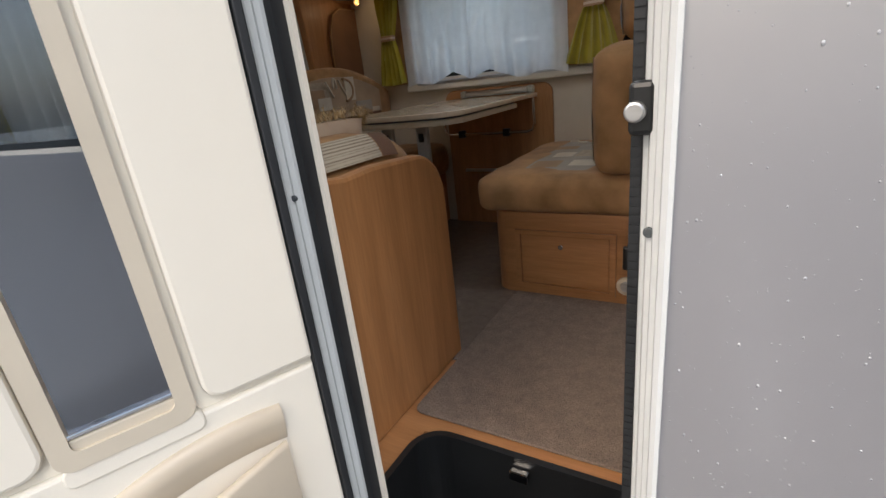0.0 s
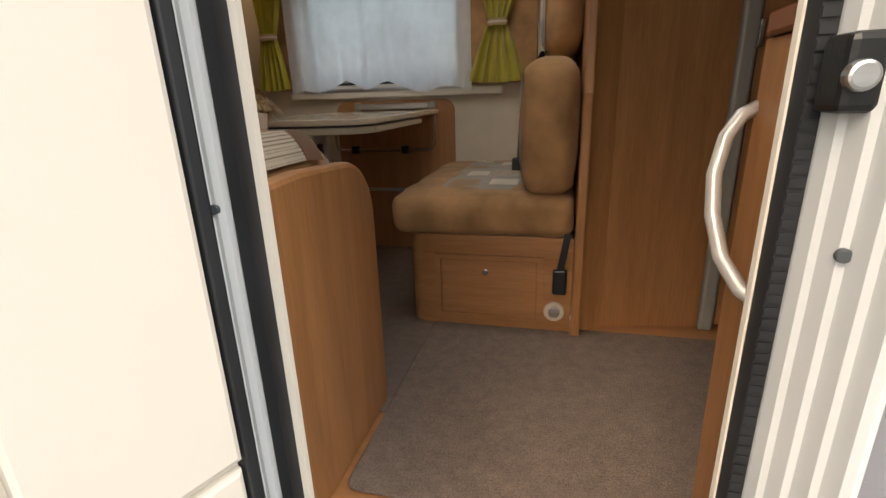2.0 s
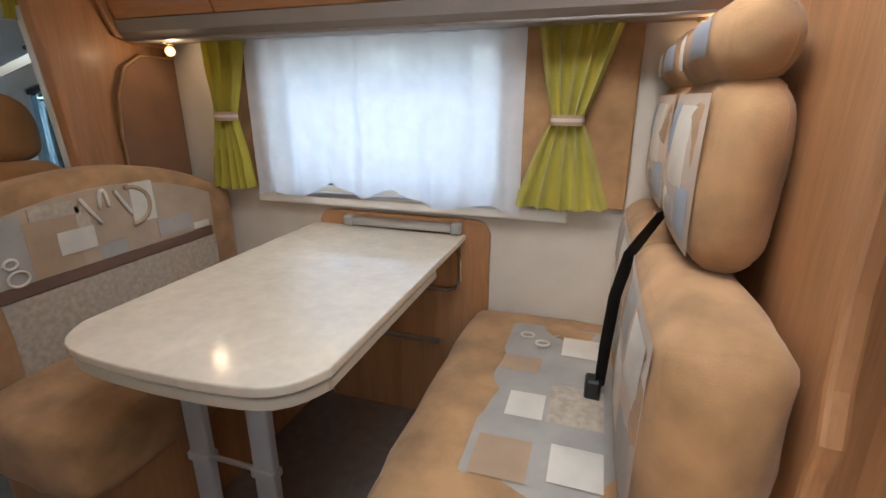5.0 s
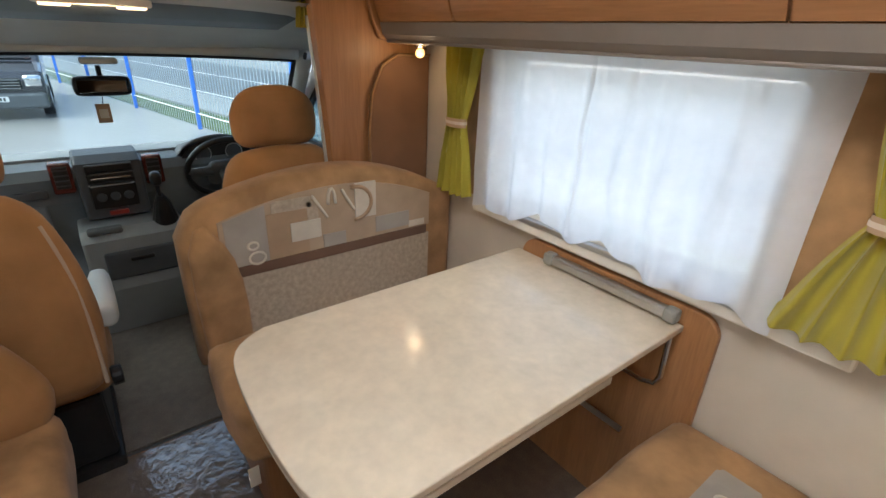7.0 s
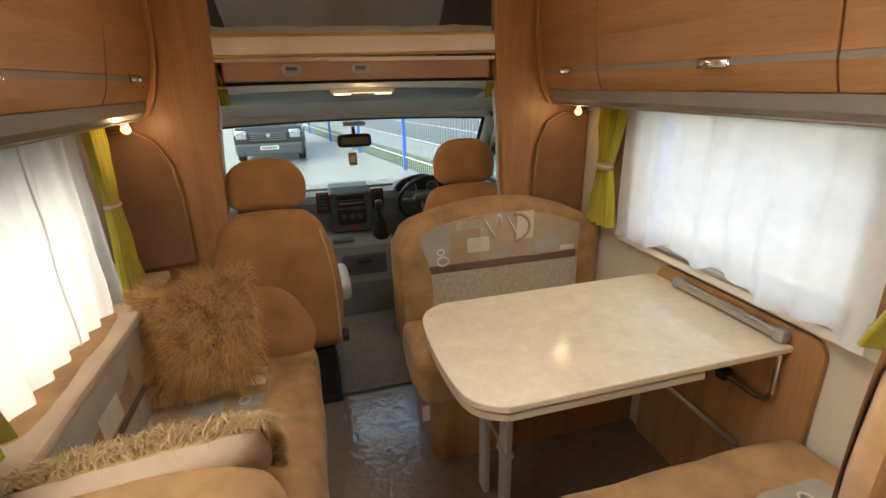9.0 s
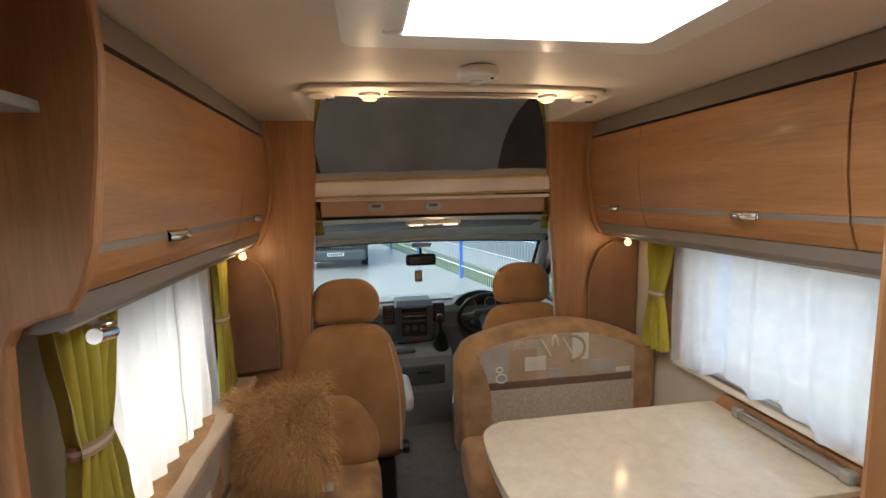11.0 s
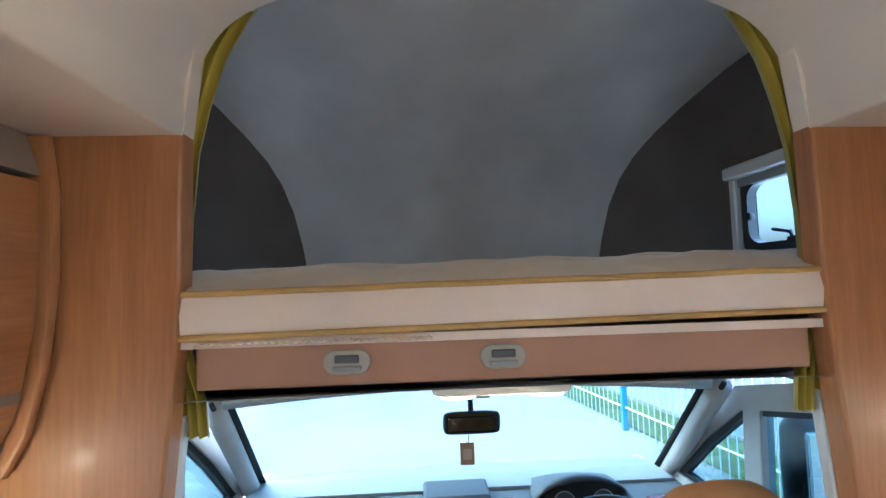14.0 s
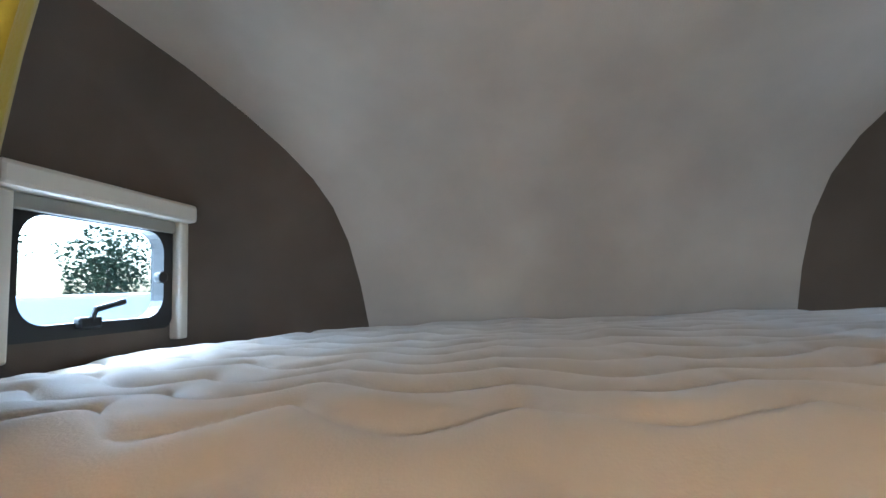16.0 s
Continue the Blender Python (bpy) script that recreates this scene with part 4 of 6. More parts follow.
for u0, u1, v0, v1, m in ((-0.71, -0.60, 2.30, 2.38, PATCH_TAN), (-0.66, -0.57, 2.10, 2.20, PATCH_WHITE), (-0.55, -0.44, 2.42, 2.54, PATCH_WHITE), (-0.70, -0.58, 1.90, 2.02, PATCH_TAN), (-0.56, -0.43, 2.10, 2.26, PLUSH), (-0.54, -0.43, 1.92, 2.03, PATCH_WHITE), (-0.70, -0.62, 2.42, 2.56, PATCH_GREY)):
    applique(RC, "z+", u0, u1, v0, v1, m, rb, "patch", 0.009)
for x, y in ((-0.66, 2.50), (-0.61, 2.46)):
    ring_motif(rb, (x, y, 0.55), 0.02, "z")
for i, (y0, y1) in enumerate(((1.752, 2.238), (2.242, 2.728))):
    ym = (y0 + y1) / 2
    L = (-0.405, -0.228, y0, y1, 0.535, 0.968, 0.018)
    cushion(rb, "back_cushion", L[:6], SUEDE, 0.05, 0.018, 0.006, 16, seed=20 + i)
    h0, h1 = (1.965, 2.343) if i == 0 else (2.349, 2.728)
    U = (-0.345, -0.226, h0, h1, 0.985, 1.300, 0.020)
    cushion(rb, "head_cushion", U[:6], SUEDE, 0.058, 0.020, 0.006, 16, seed=30 + i)
    T = (-0.350, -0.232, h0 + 0.004, h1 - 0.004, 1.288, 1.415, 0.012)
    cushion(rb, "head_roll", T[:6], SUEDE, 0.060, 0.012, 0.006, 14, seed=40 + i, label="tan suede rounded head roll")
    for c, u0, u1, v0, v1, m in (
            (L, -0.22, 0.22, 0.58, 0.94, SUEDE_PALE), (L, -0.19, -0.05, 0.80, 0.92, PATCH_WHITE), (L, -0.03, 0.10, 0.82, 0.93, PATCH_GREY),
            (L, -0.05, 0.09, 0.66, 0.80, PATCH_WHITE), (L, -0.20, -0.07, 0.62, 0.76, PATCH_GREY), (L, 0.10, 0.20, 0.64, 0.78, PLUSH), (L, 0.11, 0.19, 0.80, 0.90, PATCH_TAN),
            (U, -0.22, 0.22, 1.01, 1.275, SUEDE_PALE), (U, -0.15, 0.03, 1.11, 1.255, PATCH_WHITE), (U, 0.00, 0.06, 1.035, 1.10, PATCH_WHITE), (U, 0.03, 0.13, 1.16, 1.26, PATCH_BLUE),
            (U, -0.20, -0.10, 1.03, 1.12, PATCH_BLUE), (U, 0.10, 0.20, 1.04, 1.15, PLUSH), (U, -0.08, 0.05, 1.03, 1.09, PATCH_GREY),
            (T, -0.18, -0.03, 1.33, 1.385, PATCH_BLUE), (T, 0.10, 0.19, 1.32, 1.385, PATCH_WHITE)):
        yc, k = ((c[2] + c[3]) / 2, (c[3] - c[2]) / 0.50)
        applique(c, "x-", yc + u0 * k, yc + u1 * k, v0, v1, m, rb, "patch", 0.003 if m is SUEDE_PALE else 0.006)
for off in (0.0, 0.05):
    belt = [(-0.350, 2.232 + off * 0.5, 1.03), (-0.405, 2.225 + off, 0.93), (-0.428, 2.220 + off, 0.82), (-0.436, 2.222 + off, 0.68), (-0.440, 2.235 + off * 0.3, 0.57)]
    bm = loft([[(x - 0.018, y - 0.012, z - 0.004), (x + 0.008, y + 0.010, z + 0.004)] for x, y, z in belt])
    part("seat_belt", bm, BLACK, rb, "black webbing seat belt")
part("belt_buckle", box(-0.480, -0.440, 2.215, 2.258, 0.535, 0.60, 0.008), BLACK, rb)
bb = part("aisle_buckle", box(-0.285, -0.235, 1.725, 1.745, 0.175, 0.27, 0.008), BLACK, rb, "black belt buckle hanging at the aisle")
part("strap", loft([[(-0.272 + dx, 1.738, 0.26), (-0.248 + dx, 1.738, 0.26)] if k == 0 else [(-0.25 + dx, 1.738, 0.40), (-0.226 + dx, 1.738, 0.40)] for k, dx in ((0, 0), (1, 0))]), BLACK, bb)
dv = [(1.745, 0.0), (1.745, 0.80), (1.735, 0.86), (1.752, 0.93), (1.765, 1.05), (1.77, 2.045), (2.735, 2.045), (2.735, 0.0)]
setting("divider_panel", prism(dv, "x", -0.213, -0.180, 0.008), WOOD, label="beech veneered divider behind the bench")

# ---- wardrobe, post, entry cabinet ----
wd = thing("wardrobe", "tall beech veneered wardrobe beside the bench", "wardrobe")
part("body", prism([(-0.178, 1.80), (-0.10, 1.845), (0.06, 1.885), (0.25, 1.905), (0.25, 2.735), (-0.178, 2.735)], "z", 0.0, 2.045, 0.003), WOOD, wd)
part("corner_post", box(0.252, 0.302, 1.885, 1.935, 0.0, 2.045, 0.010), GREYPLASTIC, wd, "grey corner post")
wc = thing("washroom_door", "beech veneered washroom door closed beyond the wardrobe", "door")
part("leaf", box(0.31, 0.95, 1.905, 1.935, 0.02, 2.03, 0.004), WOOD, wc)
part("hinge", box(0.303, 0.318, 1.893, 1.905, 0.98, 1.06, 0.003), CHROME, wc)
wr = setting("washroom_wall", box(0.952, X_REAR - 0.002, 1.905, 1.945, 0.0, 2.045), WOOD)
ec = thing("entry_cabinet", "beech veneered low cabinet inside the entrance", "cabinet")
part("side_panel", prism([(0.568, 0.012), (0.985, 0.012), (0.995, 0.5), (0.99, 0.93), (0.568, 0.93)], "x", 0.012, 0.034, 0.004), WOOD, ec)
part("worktop", prism(rounded(0.004, 0.9, 0.568, 1.01, (0.0, 0.0, 0.0, 0.05)), "z", 0.932, 0.965, 0.006), WOOD_DARK, ec, "dark edged worktop")
part("carcass", box(0.035, 0.88, 0.568, 0.975, 0.012, 0.930), WOOD, ec)
part("drawer_front", box(0.05, 0.86, 0.976, 0.988, 0.74, 0.92, 0.004), WOOD_H, ec)
hp = [(0.02, 0.985, 0.835), (-0.006, 0.982, 0.822), (-0.028, 0.970, 0.79), (-0.043, 0.950, 0.735), (-0.046, 0.92, 0.675), (-0.038, 0.88, 0.62), (-0.020, 0.84, 0.585), (0.02, 0.805, 0.562)]
part("grab_handle", tube(hp, 0.0115, 12), material("satin_grip", (0.62, 0.60, 0.57), 0.35, metal=0.3, vary=0.04), ec, "satin grey curved grab handle", True)

# ---- overhead lockers ----
def locker_run(sign, x_end, gaps, group):
    """Overhead lockers along a side wall: bowed doors, handles, taupe top strip and light shelf."""
    yw = YL if sign < 0 else YR
    fy = lambda d: yw - sign * d
    n = len(gaps) - 1
    prof = [(0.0, 1.50), (0.19, 1.50), (0.235, 1.53), (0.265, 1.60), (0.285, 1.72), (0.29, 1.84), (0.285, 1.965), (0.0, 1.965)]
    for i in range(n):
        x0, x1 = gaps[i], gaps[i + 1]
        t = thing("overhead_locker", "beech veneered overhead locker with metal handle, closed", "locker", group)
        part("carcass", prism([(fy(d - 0.014 if d else 0.002), z) for d, z in prof], "x", x0 + 0.001, x1 - 0.001), WOOD_H, t)
        gap = 0.003
        dp = [(0.268, 1.618), (0.285, 1.72), (0.29, 1.84), (0.285, 1.962)]
        dr = part("locker_door", loft([[(x, fy(d + e), z) for d, z in dp for e in (0,)] for x in (x0 + gap, x1 - gap)] ), WOOD_H, t, smooth=True)
        bm = bmesh.new()
        ring_pts = [(fy(d), z) for d, z in dp] + [(fy(d - 0.016), z) for d, z in reversed(dp)]
        dr.data.materials.clear()
        bm = prism(ring_pts, "x", x0 + gap, x1 - gap, 0.003)
        bm.to_mesh(dr.data)
        bm.free()
        dr.data.materials.append(WOOD_H)
        lp = [(0.238, 1.533), (0.252, 1.56), (0.265, 1.600)]
        bm = prism([(fy(d), z) for d, z in lp] + [(fy(d - 0.016), z) for d, z in reversed(lp)], "x", x0 + gap, x1 - gap, 0.002)
        part("lower_fascia", bm, WOOD_H, t)
        part("shadow_line", box(x0 + gap, x1 - gap, *sorted((fy(0.250), fy(0.266))), 1.600, 1.617), GREYTRIM, t)
        hx = x0 + 0.63 * (x1 - x0) if x1 - x0 > 0.5 else x0 + 0.5 * (x1 - x0)
        hl = 0.055 if x1 - x0 > 0.5 else 0.035
        rows = [[(hx + hl * k, fy(0.270 + 0.022 * (1 - k * k) + e), 1.607 + zz) for e, zz in ((0, 0.014), (0.008, 0.004), (0.008, -0.010), (0, -0.014))] for k in (-1, -0.7, -0.3, 0, 0.3, 0.7, 1)]
        part("handle", loft(rows, closed=True), CHROME, dr, "brushed metal bow handle", True)
    x0, x1 = gaps[0], gaps[-1]
    lt = thing("locker_light_shelf", "taupe rounded shelf under the overhead lockers", "shelf", "locker shelves")
    sp = [(0.002, 1.475), (0.17, 1.462), (0.205, 1.468), (0.228, 1.49), (0.238, 1.53), (0.002, 1.498)]
    part("shelf", prism([(fy(d), z) for d, z in sp], "x", x0 - 0.002, x1, 0.003), GREYTRIM, lt)
    part("lower_lip", tube([(x0, fy(0.205), 1.467), (x1, fy(0.205), 1.467)], 0.005, 8), GREYTRIM, lt)
    tp = thing("locker_top_strip", "taupe trim strip above the overhead lockers", "trim", "locker strips")
    part("strip", prism([(fy(0.002), 1.968), (fy(0.288), 1.972), (fy(0.262), 2.046), (fy(0.002), 2.046)], "x", x0, x1, 0.003), GREYTRIM, tp)
    ep = thing("locker_end_panel", "beech veneered curved end panel of the lockers", "panel", "locker end panels")
    edge = [(d + 0.018, z) for d, z in prof[1:-1]]
    edge = [(0.16, 1.458), (0.235, 1.475), (0.268, 1.54), (0.295, 1.65), (0.308, 1.80), (0.305, 1.95), (0.290, 2.046)]
    part("panel", prism([(fy(0.002), 1.455)] + [(fy(d), z) for d, z in edge] + [(fy(0.002), 2.046)], "x", x0 - 0.022, x0 - 0.003, 0.006), WOOD, ep)


locker_run(1, -0.2, (-2.155, -1.72, -0.83, -0.215), "driver-side overhead lockers")
locker_run(-1, -0.75, (-2.155, -1.72, -0.745), "door-side overhead lockers")
# curved end unit beyond the door-side lockers
ch = thing("shelf_end_unit", "beech veneered curved end unit with open shelf", "shelf unit")
cp = [(0.562, 2.046), (0.875, 2.046), (0.882, 1.93), (0.870, 1.79), (0.845, 1.62), (0.822, 1.545), (0.795, 1.505), (0.745, 1.492), (0.712, 1.478), (0.697, 1.45), (0.690, 1.30), (0.690, 0.84), (0.562, 0.84)]
part("cheek", prism(cp, "x", -0.742, -0.715, 0.007), WOOD, ch)
part("shelf", box(-0.714, -0.35, 0.562, 0.79, 1.835, 1.855, 0.003), GREYPLASTIC, ch)
part("back", box(-0.714, -0.35, 0.562, 0.575, 1.67, 2.046), WOOD, ch)

# ---- windows, nets, curtains ----
def side_window(name, y_in, sign, x0, x1, z0, z1):
    w = tagged(thing(name, "motorhome side window with pale inner frame", "window"), kind="structure")
    a, b = (y_in - 0.02, y_in + 0.05) if sign > 0 else (y_in - 0.05, y_in + 0.02)
    part("window_frame", ring(rounded(x0 - 0.035, x1 + 0.035, z0 - 0.035, z1 + 0.02, 0.03), rounded(x0 + 0.012, x1 - 0.012, z0 + 0.012, z1 - 0.012, 0.04), "y", a, b), CREAM, w)
    yy = y_in + sign * 0.035
    part("pane", box(x0, x1, yy - 0.002, yy + 0.002, z0, z1), PANE, w)
    part("rubber_gasket", ring(rounded(x0 + 0.012, x1 - 0.012, z0 + 0.012, z1 - 0.012, 0.04), rounded(x0 + 0.028, x1 - 0.028, z0 + 0.028, z1 - 0.028, 0.04), "y", yy - 0.012, yy + 0.008), BLACK, w)
    return w


w1 = side_window("window_1", YR, 1, -1.70, -0.80, 0.93, 1.46)
part("window_sill", box(-1.80, -0.58, 2.700, 2.738, 0.872, 0.915, 0.008), CREAM, w1)
part("blind_cassette", box(-1.72, -0.78, 2.700, 2.738, 0.898, 0.925, 0.006), ALU, w1)
side_window("window_2", YL, -1, -1.86, -1.10, 0.86, 1.42)
for x0, x1, nm in ((-0.775, -0.405, "rear"), (-1.96, -1.74, "front")):
    pd = thing("wall_pad", "tan suede wall pad behind the curtain", "wall pad", "curtain wall pads")
    part("pad", box(x0, x1, 2.715, 2.738, 0.925, 1.50, 0.008), SUEDE, pd)
PAD_BROWN = material("brown_suede_pad", (0.25, 0.125, 0.06), 0.85, vary=0.12, scale=6, bump=0.2, bump_scale=300)
for sgn, yy in ((1, 2.70), (-1, 0.60)):
    for k in (0,):
        pd = thing("corner_pad", "brown suede rounded corner pad beside the pillar", "wall pad", "corner wall pads")
        o = [(YC + sgn * 0.80, 0.86), (YC + sgn * 0.80, 1.15), (YC + sgn * 0.815, 1.28), (YC + sgn * 0.86, 1.38), (YC + sgn * 0.93, 1.42), (YC + sgn * 1.085, 1.42), (YC + sgn * 1.085, 0.84)]
        part("pad", prism(o, "x", -2.182, -2.155, 0.01), PAD_BROWN, pd)
        part("piping", tube([(-2.158, y, z) for y, z in o[:6]], 0.005, 8), SUEDE, pd, smooth=True)
net_curtain(-1.765, -0.735, 2.672, 0.905, 1.478, "white sheer net curtain over the dinette window", ((0.30, 0.10, 0.05), (0.53, 0.08, 0.055)), 8, 0.013)
net_curtain(-1.905, -1.06, 0.635, 0.80, 1.465, "white sheer gathered net curtain over the sofa window", (), 8, 0.013, NET_GREYED)
tied_curtain(-0.60, 2.655, 0.925, 1.49, 0.25, 0.085, 0.30, 1.205, "olive green curtain tied with a tan band", lean=0.02)
tied_curtain(-1.865, 2.650, 0.925, 1.49, 0.19, 0.09, 0.20, 1.205, "olive green curtain tied beside the pillar", lean=0.02)
tied_curtain(-1.985, 0.655, 0.835, 1.46, 0.14, 0.09, 0.18, 1.175, "olive green curtain tied beside the sofa pillar")
tied_curtain(-0.965, 0.665, 0.845, 1.455, 0.24, 0.12, 0.26, 1.16, "olive green curtain tied by the curved end unit", 0.026)

# ---- reading lamps, ceiling spots, rooflight, alarm ----
def reading_lamp(x, y, z, on=True):
    t = thing("reading_lamp", "small chrome reading lamp with warm lit bulb" if on else "small chrome reading lamp switched off", "lamp", "reading lamps")
    part("mount", disc((x, y, 1.452), 0.022, 0.012, "z", 16, 0.003), CHROME, t)
    part("stem", tube([(x, y, 1.455), (x, y, z + 0.02)], 0.005, 8), CHROME, t)
    if on:
        bm = bmesh.new()
        bmesh.ops.create_uvsphere(bm, u_segments=16, v_segments=10, radius=0.017, matrix=Matrix.Translation((x, y, z)))
        part("glowing_bulb", bm, LAMPGLOW, t, "glowing warm bulb", True)
        bulb(x + 0.035, y - 0.03 * (1 if y > YC else -1), z - 0.01, READ_W)
    else:
        part("lamp_head", tube([(x - 0.03, y, z), (x + 0.03, y, z + 0.008)], 0.015, 14), CHROME, t)
    return t


READ_W, SPOT_W = 0.16, 0.33
reading_lamp(-2.02, 2.59, 1.432)
reading_lamp(-2.03, 0.745, 1.437)
reading_lamp(-0.272, 2.60, 1.432)
reading_lamp(-0.82, 0.79, 1.435, False)

sur = tagged(thing("light_surround", "cream moulded ceiling surround with two lit spotlights", "ceiling fitting"))
o = [(-1.558, 1.10 + 1.06 * k / 24) for k in range(25)]
o += [(-1.505 + 0.09 * math.cos(radians(a)) - 0.012, 2.115 + 0.055 * math.sin(radians(a))) for a in range(75, -1, -15)]
o += [(-1.425 + 0.03 * (1 - ((y - 1.63) / 0.5) ** 2), y) for y in [2.05 - 0.84 * k / 16 for k in range(17)]]
o += [(-1.505 + 0.09 * math.cos(radians(a)) - 0.012, 1.145 - 0.055 * math.sin(radians(a))) for a in range(0, 76, 15)]
part("moulding", prism(o, "z", 2.036, 2.052, 0.007), CEIL, sur)
part("dark_slot", box(-1.496, -1.456, 1.385, 1.905, 2.031, 2.040, 0.003), GREYTRIM, sur)
part("slot_lip", box(-1.510, -1.497, 1.37, 1.92, 2.026, 2.040, 0.004), CEIL, sur)
for y in (1.16, 2.105):
    part("speaker_grille", disc((-1.525, y, 2.027), 0.046, 0.012, "z", 28, 0.005), CEIL, sur)
    part("switch", box(-1.550, -1.541, y + 0.016, y + 0.044, 2.020, 2.030, 0.002), DARKGREY, sur)
for y in (1.323, 1.955):
    sp = part("spotlight", disc((-1.505, y, 2.024), 0.036, 0.014, "z", 24, 0.005), CEIL, sur)
    part("spot_lens", disc((-1.505, y, 2.014), 0.023, 0.012, "z", 20, 0.004), LAMPGLOW, sp, "glowing warm lens")
    bulb(-1.505, y, 1.965, SPOT_W, 0.02)

al = thing("smoke_alarm", "round white smoke alarm on the ceiling", "smoke alarm")
part("body", disc((-1.21, 1.63, 2.018), 0.062, 0.031, "z", 32, 0.010), WHITE, al)
part("test_button", disc((-1.235, 1.63, 2.012), 0.020, 0.008, "z", 20, 0.003), WHITE, al)
part("indicator", disc((-1.185, 1.665, 2.014), 0.005, 0.006, "z", 10), DARKGREY, al)
part("shadow_base", disc((-1.21, 1.63, 2.045), 0.055, 0.006, "z", 28), DARKGREY, al)

rf = tagged(thing("rooflight", "large white framed rooflight with milky dome", "rooflight"), kind="structure")
rect = lambda g: [(SKY_X0 - g, SKY_Y0 - g), (SKY_X1 + g, SKY_Y0 - g), (SKY_X1 + g, SKY_Y1 + g), (SKY_X0 - g, SKY_Y1 + g)]
part("inner_frame", ring(rounded(SKY_X0 - 0.075, SKY_X1 + 0.075, SKY_Y0 - 0.075, SKY_Y1 + 0.075, 0.04), rounded(SKY_X0 + 0.012, SKY_X1 - 0.012, SKY_Y0 + 0.012, SKY_Y1 - 0.012, 0.02), "z", 2.030, 2.052), WHITE, rf)
part("shaft", ring(rect(0.0), rect(-0.012), "z", 2.052, 2.16), WHITE, rf)
part("blind_rail", box(SKY_X0 + 0.012, SKY_X1 - 0.012, SKY_Y0 + 0.01, SKY_Y0 + 0.06, 2.036, 2.062, 0.005), WHITE, rf)
DOME = sheer("milky_dome", (0.92, 0.94, 0.96), 0.45)
part("dome", loft([[(SKY_X0 + (SKY_X1 - SKY_X0) * i / 10, SKY_Y0 + (SKY_Y1 - SKY_Y0) * j / 10, 2.16 + 0.05 * (1 - (i / 5 - 1) ** 4) * (1 - (j / 5 - 1) ** 4)) for j in range(11)] for i in range(11)]), DOME, rf, smooth=True)

# ---- luton bed ----
mt = thing("luton_mattress", "cream quilted mattress with ochre piping in the luton", "mattress")
MX0, MX1, MY0, MY1 = -3.47, -2.20, 0.60, 2.70


def quilt_z(x, y):
    """Puffed rows between stepped stitch lines, calm towards the front edge."""
    step = abs(((y / 0.21 + 0.3 * noise.noise((x * 2, y * 2, 4))) % 1.0) * 2 - 1)
    row = abs(math.sin(math.pi * (x / 0.105 + 0.55 * step ** 1.5 + 0.25 * noise.noise((x * 4, y * 4, 1)))))
    calm = 0.10 + 0.90 * min(1.0, max(0.0, (MX1 - x) / 0.15))
    return 1.790 + 0.012 * (y - MY0) - 0.028 * (1 - min(1.0, max(0.0, (MX1 - x) / 0.16))) ** 2 + calm * (0.018 * row ** 0.40 + 0.010 * noise.noise((x * 5, y * 5, 2)) + 0.003 * noise.noise((x * 22, y * 14, 3)))


rows = []
for i in range(170):
    x = MX0 + (MX1 + 0.004 - MX0) * i / 169
    inset = max(0.0, (-3.05 - x)) * 0.85
    y0, y1 = MY0 + inset, MY1 - inset
    rows.append([(x, y0 + (y1 - y0) * j / 220, quilt_z(x, y0 + (y1 - y0) * j / 220) - 0.012 * (abs(j / 110 - 1) ** 14)) for j in range(221)])
part("quilted_top", loft(rows), QUILT, mt, "pale quilted stretch cover", True)
side = []
for z in (1.0, 0.85, 0.5, 0.15, 0.0):
    side.append([(MX1 + 0.010 * math.sin(math.pi * z), MY0 + (MY1 - MY0) * j / 60, (1.680 + 0.012 * (MY0 + (MY1 - MY0) * j / 60 - MY0)) + (quilt_z(MX1, MY0 + (MY1 - MY0) * j / 60) + 0.001 - 1.680 - 0.012 * (MY1 - MY0) * j / 60) * z) for j in range(61)])
part("front_side", loft(side), MATTRESS, mt, smooth=True)
part("underside", box(MX0 + 0.35, MX1 - 0.002, MY0, MY1, 1.668, 1.684), MATTRESS, mt)
for zz, nm in ((1.0, "piping"), (0.0, "piping")):
    part(nm, tube([(MX1 + 0.004, MY0 + (MY1 - MY0) * j / 60, (quilt_z(MX1, MY0 + (MY1 - MY0) * j / 60) - 0.004) if zz else 1.682 + 0.012 * (MY1 - MY0) * j / 60) for j in range(61)], 0.006, 8), PIPING, mt, smooth=True)
part("zip_edge", tube([(MX1 + 0.004 + 0.003 * (j % 2), 1.08 + 0.42 * j / 60, 1.674 + 0.003 * (j % 2)) for j in range(61)], 0.003, 5), BAND, mt)

bd = thing("luton_front_board", "brown front board of the luton bed with two grey vents", "board")
part("board", box(-2.255, -2.212, 1.075, 2.225, 1.592, 1.684, 0.005), material("rose_brown_board", (0.36, 0.20, 0.12), 0.5, vary=0.06, bump=0.08, bump_scale=200), bd)
for y in (1.345, 1.63):
    v = part("vent", prism(rounded(y - 0.042, y + 0.042, 1.613, 1.657, 0.02), "x", -2.213, -2.203, 0.003), GREYPLASTIC, bd, "grey plastic catch plate")
    part("vent_slot", box(-2.205, -2.199, y - 0.022, y + 0.022, 1.634, 1.648, 0.002), DARKGREY, v)
    part("vent_bar", box(-2.205, -2.198, y - 0.026, y + 0.026, 1.619, 1.628, 0.002), MIDGREY, v)


